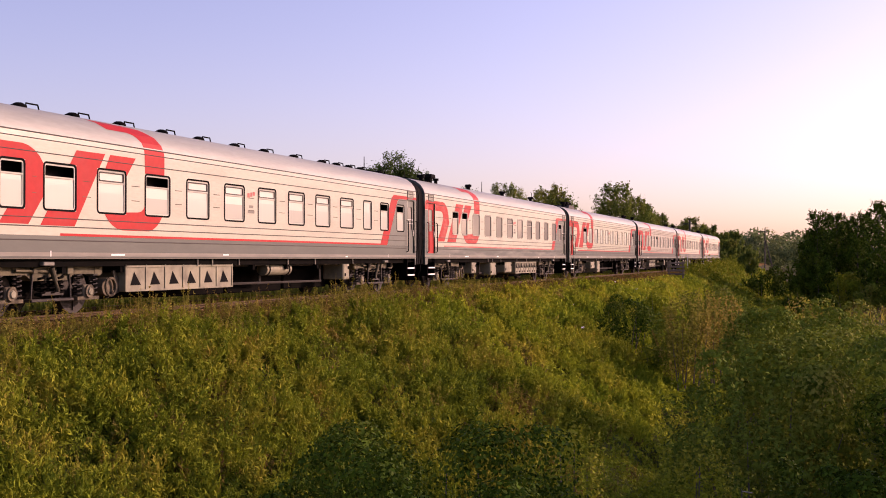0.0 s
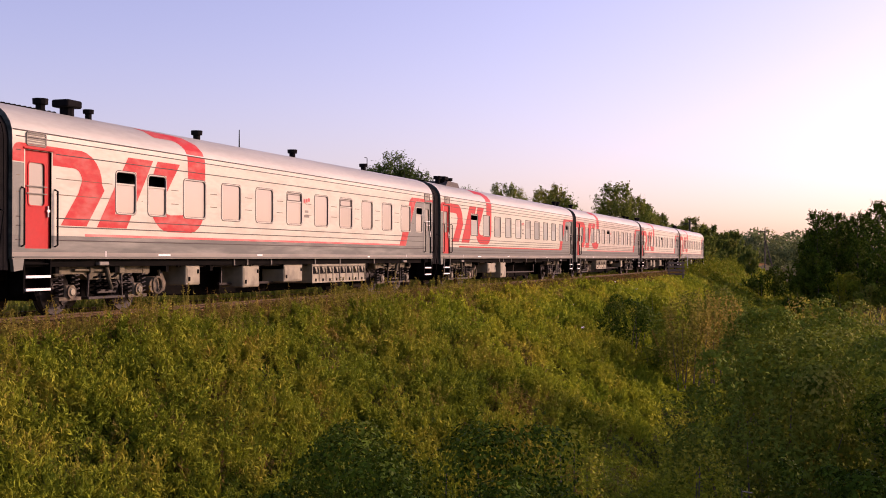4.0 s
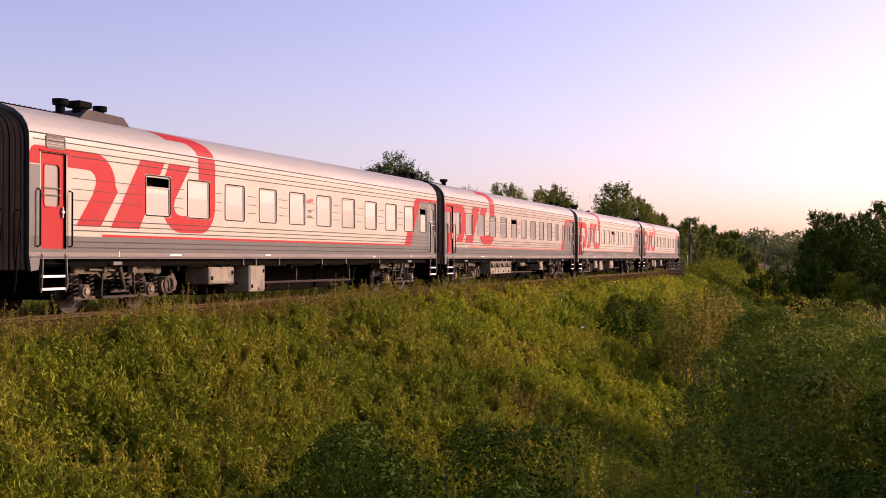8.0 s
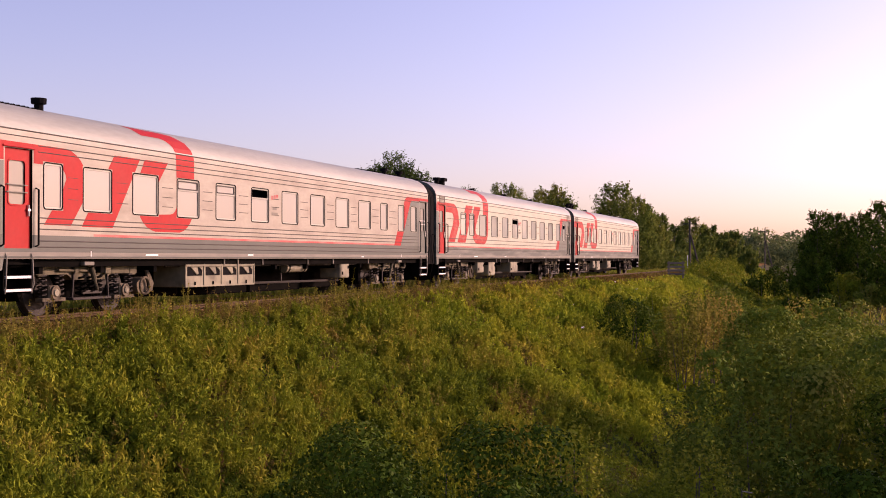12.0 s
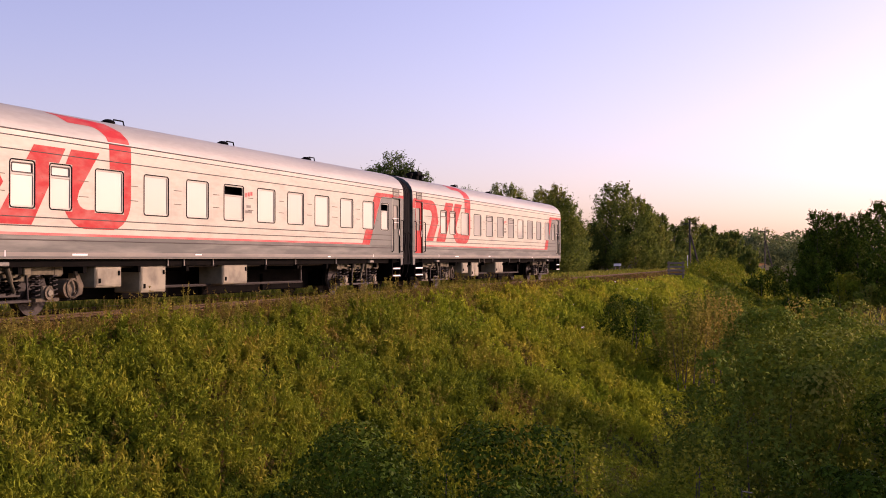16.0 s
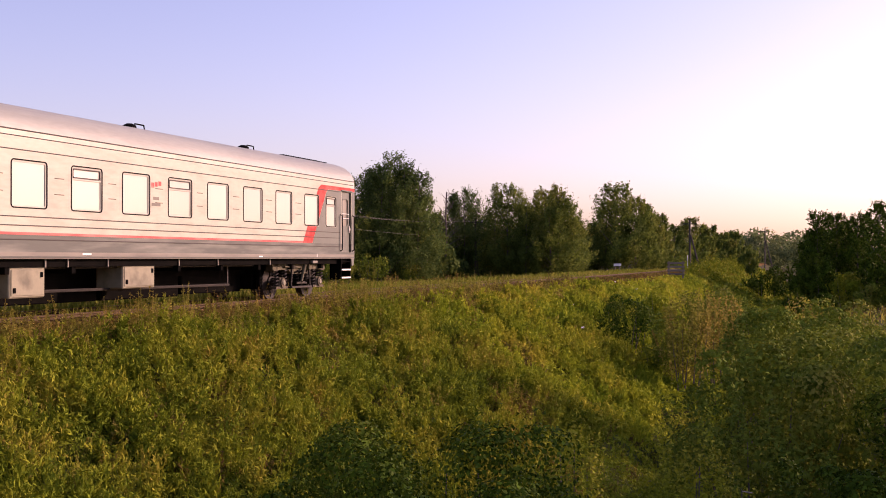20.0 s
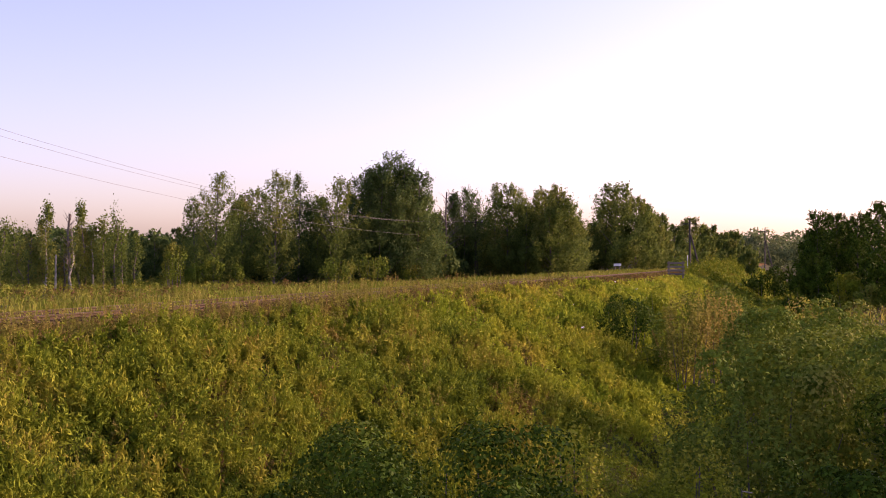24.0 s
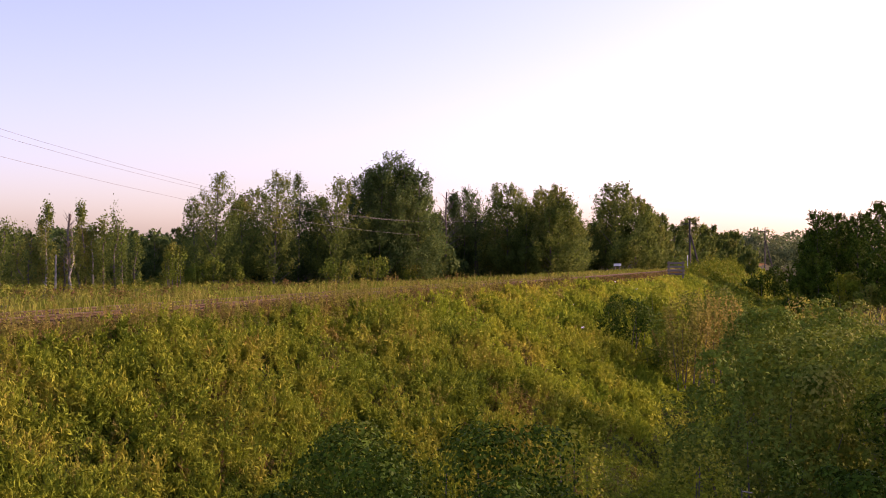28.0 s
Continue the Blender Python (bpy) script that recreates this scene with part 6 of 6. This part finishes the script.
# bushes, near to far
# D_ bushes carry the shade of the low ground in their leaf colour
D_, O_, W_ = "green leafy bush on low ground, shade in its leaf colour", "olive-green willow bush on low ground", "yellow-green upright willow bush"
for x, y, w, h, n, leaf, m, lab, rp in [
        (9.8, 3.3, 3.1, 4.25, 20000, 0.052, F_BUSH, D_, 1.2), (11.2, 4.9, 2.3, 3.3, 14000, 0.054, F_BUSH, D_, 1.2), (9.2, 2.0, 2.2, 3.45, 12000, 0.052, F_BUSH, D_, 1.2),
        (9.6, 4.7, 2.0, 2.9, 10000, 0.054, F_BUSH, D_, 1.2),
        (12.0, 2.5, 1.4, 3.7, 6500, 0.048, F_YELLOW, W_, 0.15), (12.4, 1.5, 1.5, 3.75, 7000, 0.048, F_YELLOW, W_, 0.15), (13.6, 3.1, 1.5, 3.2, 4600, 0.055, F_YELLOW, W_, 0.2),
        (12.4, 0.5, 1.2, 3.0, 4000, 0.055, F_BUSH, D_, 0.2),
        (13.2, 0.2, 1.8, 3.35, 6000, 0.06, F_BUSH, D_, 1.0), (12.5, -0.5, 1.8, 3.3, 6000, 0.06, F_BUSH, D_, 1.0), (14.6, 0.9, 1.6, 3.0, 5000, 0.06, F_BUSH, D_, 0.9), (11.8, -0.9, 2.0, 2.9, 7000, 0.075, F_BUSH, D_, 1.0), (14.0, -1.6, 2.4, 3.1, 7000, 0.08, F_BUSH, D_, 1.0),
        (19.5, 1.3, 3.4, 3.9, 10000, 0.085, F_OLIVE, O_, 0.9), (20.5, -0.4, 3.2, 4.0, 10000, 0.085, F_OLIVE, O_, 0.9), (19.0, -1.8, 3.0, 3.5, 5000, 0.085, F_BUSH, D_, 0.72),
        (24.0, 0.6, 3.4, 3.9, 8000, 0.095, F_OLIVE, O_, 0.9), (25.5, -2.2, 4.0, 3.8, 8000, 0.095, F_OLIVE, O_, 0.9), (30.0, -1.2, 4.0, 3.6, 4400, 0.11, F_OLIVE, O_, 0.72),
        (36.0, 2.2, 3.2, 3.9, 6000, 0.12, F_OLIVE, "green willow bush on the low ground", 0.4), (38.5, 0.2, 3.6, 3.6, 6000, 0.12, F_OLIVE, O_, 0.72), (36.0, -3.0, 4.4, 3.2, 4000, 0.12, F_OLIVE, O_, 0.72),
        (44.0, 5.4, 2.6, 4.1, 2700, 0.12, F_RUST, "rusty brown willow bush on the embankment foot", 0.1), (45.6, 4.3, 2.6, 3.9, 2700, 0.12, F_RUST, "rusty brown willow bush on the embankment foot", 0.1),
        (46.5, 6.6, 2.0, 3.0, 2600, 0.12, F_OLIVE, "olive willow bush on the embankment foot", 0.2),
        (49.0, 8.7, 2.6, 2.7, 4200, 0.10, F_BUSH, "dark green bush on the embankment side", 0.8), (58.0, 8.6, 2.2, 3.2, 2600, 0.14, F_YELLOW, "yellow-green bush on the embankment side", 0.4),
        (56.0, 10.2, 1.6, 1.9, 1800, 0.14, F_YELLOW, "yellow-green bush on the embankment side", 0.4),
        (52.0, 3.4, 3.4, 3.8, 3600, 0.14, F_OLIVE, "olive bush on the embankment foot", 0.3), (60.0, 5.4, 4.2, 3.6, 3600, 0.16, F_OLIVE, "olive bush on the embankment foot", 0.3),
        (70.0, 7.0, 4.6, 3.4, 3600, 0.18, F_OLIVE, "olive bush on the embankment foot", 0.3), (54.0, 0.4, 5.0, 3.2, 3600, 0.16, F_OLIVE, O_, 0.72), (64.0, 1.6, 5.0, 2.8, 3200, 0.18, F_RUST, "rusty bush on the low ground", 0.3),
        (100.0, 3.5, 2.2, 2.9, 1600, 0.2, F_BUSH, "small dark round bush by the meadow", 0.8), (103.0, 1.2, 2.4, 2.4, 1600, 0.2, F_BUSH, "small dark round bush by the meadow", 0.8),
        (115.0, -0.6, 4.0, 4.1, 3000, 0.24, F_YELLOW, "rounded yellow-green bush beyond the meadow", 0.8), (112.0, -2.6, 3.2, 3.1, 2200, 0.24, F_OLIVE, "rounded olive bush beyond the meadow", 0.8),
        # F_BUSH gives the bushes beyond the meadow their backlit dark
        (130.0, 4.0, 6.0, 4.4, 3600, 0.24, F_BUSH, "bush beyond the meadow, backlit dark by colour", 0.8), (126.0, 0.5, 5.5, 4.2, 3200, 0.24, F_BUSH, "bush beyond the meadow, backlit dark by colour", 0.8), (134.0, 8.0, 5.0, 3.9, 3000, 0.24, F_BUSH, "bush beyond the meadow, backlit dark by colour", 0.8),
        (170.0, 12.1, 3.4, 4.2, 2200, 0.3, F_TREE, "rounded bush by the distant track", 0.8), (124.0, -5.0, 6.0, 4.4, 3000, 0.24, F_BUSH, "bush beyond the meadow, backlit dark by colour", 0.8)]:
    bush(x, y, w, h, int(n * 1.3), leaf, m, lab, min(rp * 0.75, 0.94))


# ---------------------------------------------------------------- poles and wires
POLE_Y, SPAN = 33.0, 90.0
POLES = [105.0 + SPAN * k for k in range(-1, 6)]


def pole(x, tall=5.95):
    t = thing("utility_pole", "weathered wooden utility pole with a crossarm", "pole", pose(x, POLE_Y, -1.0), "poles along the track")
    bm = bmesh.new()
    tube(bm, (0, 0, -0.1), (0, 0, tall), 0.10, 0.075, 8)
    part("post", bm, M_POLE, t)
    bm = bmesh.new()
    box(bm, -0.05, 0.05, -0.75, 0.75, tall - 0.4, tall - 0.3)
    part("crossarm", bm, M_POLE, t)
    bm = bmesh.new()
    tube(bm, (0.9, 0, -0.1), (0.05, 0, 4.6), 0.08, 0.06, 7)
    part("brace_post", bm, M_POLE, t)
    for y in (-0.65, 0.0, 0.65):
        bm = bmesh.new()
        tube(bm, (0, y, tall - 0.3), (0, y, tall - 0.13), 0.05, 0.035, 8)
        part("insulator", bm, M_WHITE, t)


for x in POLES:
    pole(x, 10.8 if x < 20 else 5.95)
for a, b in zip(POLES, POLES[1:]):
    for y, z0, z1, sag in ((-0.65, 4.8, 9.6, 2.5), (0.65, 4.8, 9.6, 2.4), (0.0, 3.3, 8.1, 1.8)):
        za, sag = (z1, sag) if a < 20 else (z0, 1.1)
        bm = bmesh.new()
        pts = [(a + (b - a) * i / 14, POLE_Y + y, za + (z0 - za) * i / 14 - 4 * sag * (i / 14) * (1 - i / 14)) for i in range(15)]
        path_tube(bm, pts, 0.0075, 4)
        tagged(part("overhead_wire", bm, M_CABLE), "thin grey overhead wire between poles", "wire", "wires")


def braced_pole(px, dist, top, spread):
    """A pole with a leaning strut beside it."""
    x, y = place_on(ang(px), dist)
    g = float(ground_z(x, y))
    tall = EYE[2] + (457.3 - top) / 2025.2 * dist - g
    t = thing("braced_pole", "dark wooden pole with a leaning strut", "pole", pose(x, y, g), "poles along the track")
    bm = bmesh.new()
    tube(bm, (0, 0, -0.1), (0, 0, tall), 0.15, 0.11, 8)
    part("post", bm, M_POLE, t)
    bm = bmesh.new()
    tube(bm, (0.2, -spread, -0.1), (0, -0.1, tall * 0.72), 0.13, 0.1, 7)
    part("brace_post", bm, M_POLE, t)
    bm = bmesh.new()
    box(bm, -0.05, 0.05, -0.9, 0.9, tall - 0.5, tall - 0.38)
    part("crossarm", bm, M_POLE, t)


braced_pole(1221, 150, 392, 1.3)
braced_pole(1354, 250, 408, 1.6)


# ---------------------------------------------------------------- small things by the track
def rail_stack():
    t = thing("barrier", "weathered wooden barrier of beams by the track", "barrier", pose(101.0, 13.42, -0.5, 0, 0, 8))
    for y in (-0.6, 0.6):
        for x in (-0.5, 0.5):
            bm = bmesh.new()
            box(bm, x - 0.07, x + 0.07, y - 0.07, y + 0.07, -0.2, 1.4, 0.01)
            part("post", bm, M_WOOD, t)
    for k in range(4):
        for x in (-0.62, 0.62):
            bm = bmesh.new()
            box(bm, x - 0.06, x + 0.06, -0.75, 0.75, 0.2 + k * 0.32, 0.36 + k * 0.32, 0.01)
            part("beam", bm, M_WOOD, t)


rail_stack()


def marker(x, v, h, w):
    t = thing("track_marker", "small white board on two short legs", "sign", pose(x, float(track_y(x)) + v, -0.5))
    bm = bmesh.new()
    box(bm, -0.03, 0.03, -w / 2, w / 2, h - 0.22, h, 0.005)
    part("board", bm, M_WHITE, t)
    for y in (-w * 0.3, w * 0.3):
        bm = bmesh.new()
        box(bm, -0.025, 0.025, y - 0.03, y + 0.03, -0.1, h - 0.2)
        part("leg", bm, M_WOOD, t)


marker(100.0, 1.95, 1.2, 0.65)
t = thing("marker_post", "short white wooden marker post", "post", pose(118.0, 14.5, -0.5))
bm = bmesh.new()
box(bm, -0.04, 0.04, -0.04, 0.04, -0.1, 2.0, 0.01)
part("post", bm, M_WHITE, t)

# a stake on the low ground
t = thing("stake", "thin pale wooden stake with a crosspiece", "stake", pose(13.9, 1.05, float(ground_z(13.9, 1.05)), 0, 3, 20))
bm = bmesh.new()
tube(bm, (0, 0, -0.2), (0, 0, 2.5), 0.009, 0.007, 6)
part("post", bm, M_WOOD, t)
bm = bmesh.new()
tube(bm, (0, 0.0, 2.48), (0.02, -0.13, 2.46), 0.009, 0.007, 6)
part("crosspiece", bm, M_BIRCH, t)


# pale flower heads on the embankment, and a few stones
def umbels(name, label, n, x0, x1, v0, v1, size, material):
    x = RNG.uniform(x0, x1, n)
    y = track_y(x) + RNG.uniform(v0, v1, n)
    c = np.column_stack([x, y, canopy(x, y) + RNG.uniform(0.0, 0.25, n)])
    c = np.repeat(c, 5, 0) + RNG.normal(0, size * 0.5, (n * 5, 3)) * np.array([1, 1, 0.4])
    up = np.tile(np.array([0, -0.3, 1.0]), (n * 5, 1))
    tagged(quads_mesh(name, leaves(c, unit(RNG.normal(0, 1, (n * 5, 3))), size, size * 0.8, up, 0.4), material), label, "flowers", kind="stuff")


umbels("pale_flowers", "pale flower heads on the embankment crest", 45, 44, 72, -6.5, -3.0, 0.08, M_WHITE)
umbels("yellow_flowers", "small bright yellow flower heads", 5, 30.5, 31.0, -8.3, -7.9, 0.09, F_YELLOW)
for k in range(22):
    x = random.uniform(48, 68)
    v = random.uniform(-3.6, -2.4)
    bm = bmesh.new()
    bmesh.ops.create_icosphere(bm, subdivisions=1, radius=random.uniform(0.08, 0.2))
    for q in bm.verts:
        q.co *= random.uniform(0.75, 1.2)
        q.co.z *= 0.7
    st_ = part("stone", bm, M_STONE)
    tagged(st_, "pale broken stone beside the ballast", "stone", "stones by the track")
    st_.matrix_basis = pose(x, float(track_y(x)) + v, float(ground_z(x, track_y(x) + v)) + 0.06)

# ---------------------------------------------------------------- sleepers
bm = bmesh.new()
box(bm, -0.12, 0.12, -1.42, 1.35, -0.30, -0.085, 0.012)
SLEEPER = part("sleeper", bm, M_SLEEPER, ballast)
SLEEPER.matrix_basis = pose(5.0, float(track_y(5)), 0)
for k in range(1, 240):
    o = new("sleeper", SLEEPER.data)
    o.parent = ballast
    x = 5.0 + 0.58 * k
    o.matrix_basis = pose(x, float(track_y(x)) + random.uniform(-0.04, 0.04), random.uniform(-0.01, 0.0), 0, 0, random.uniform(-1, 1))
motions()
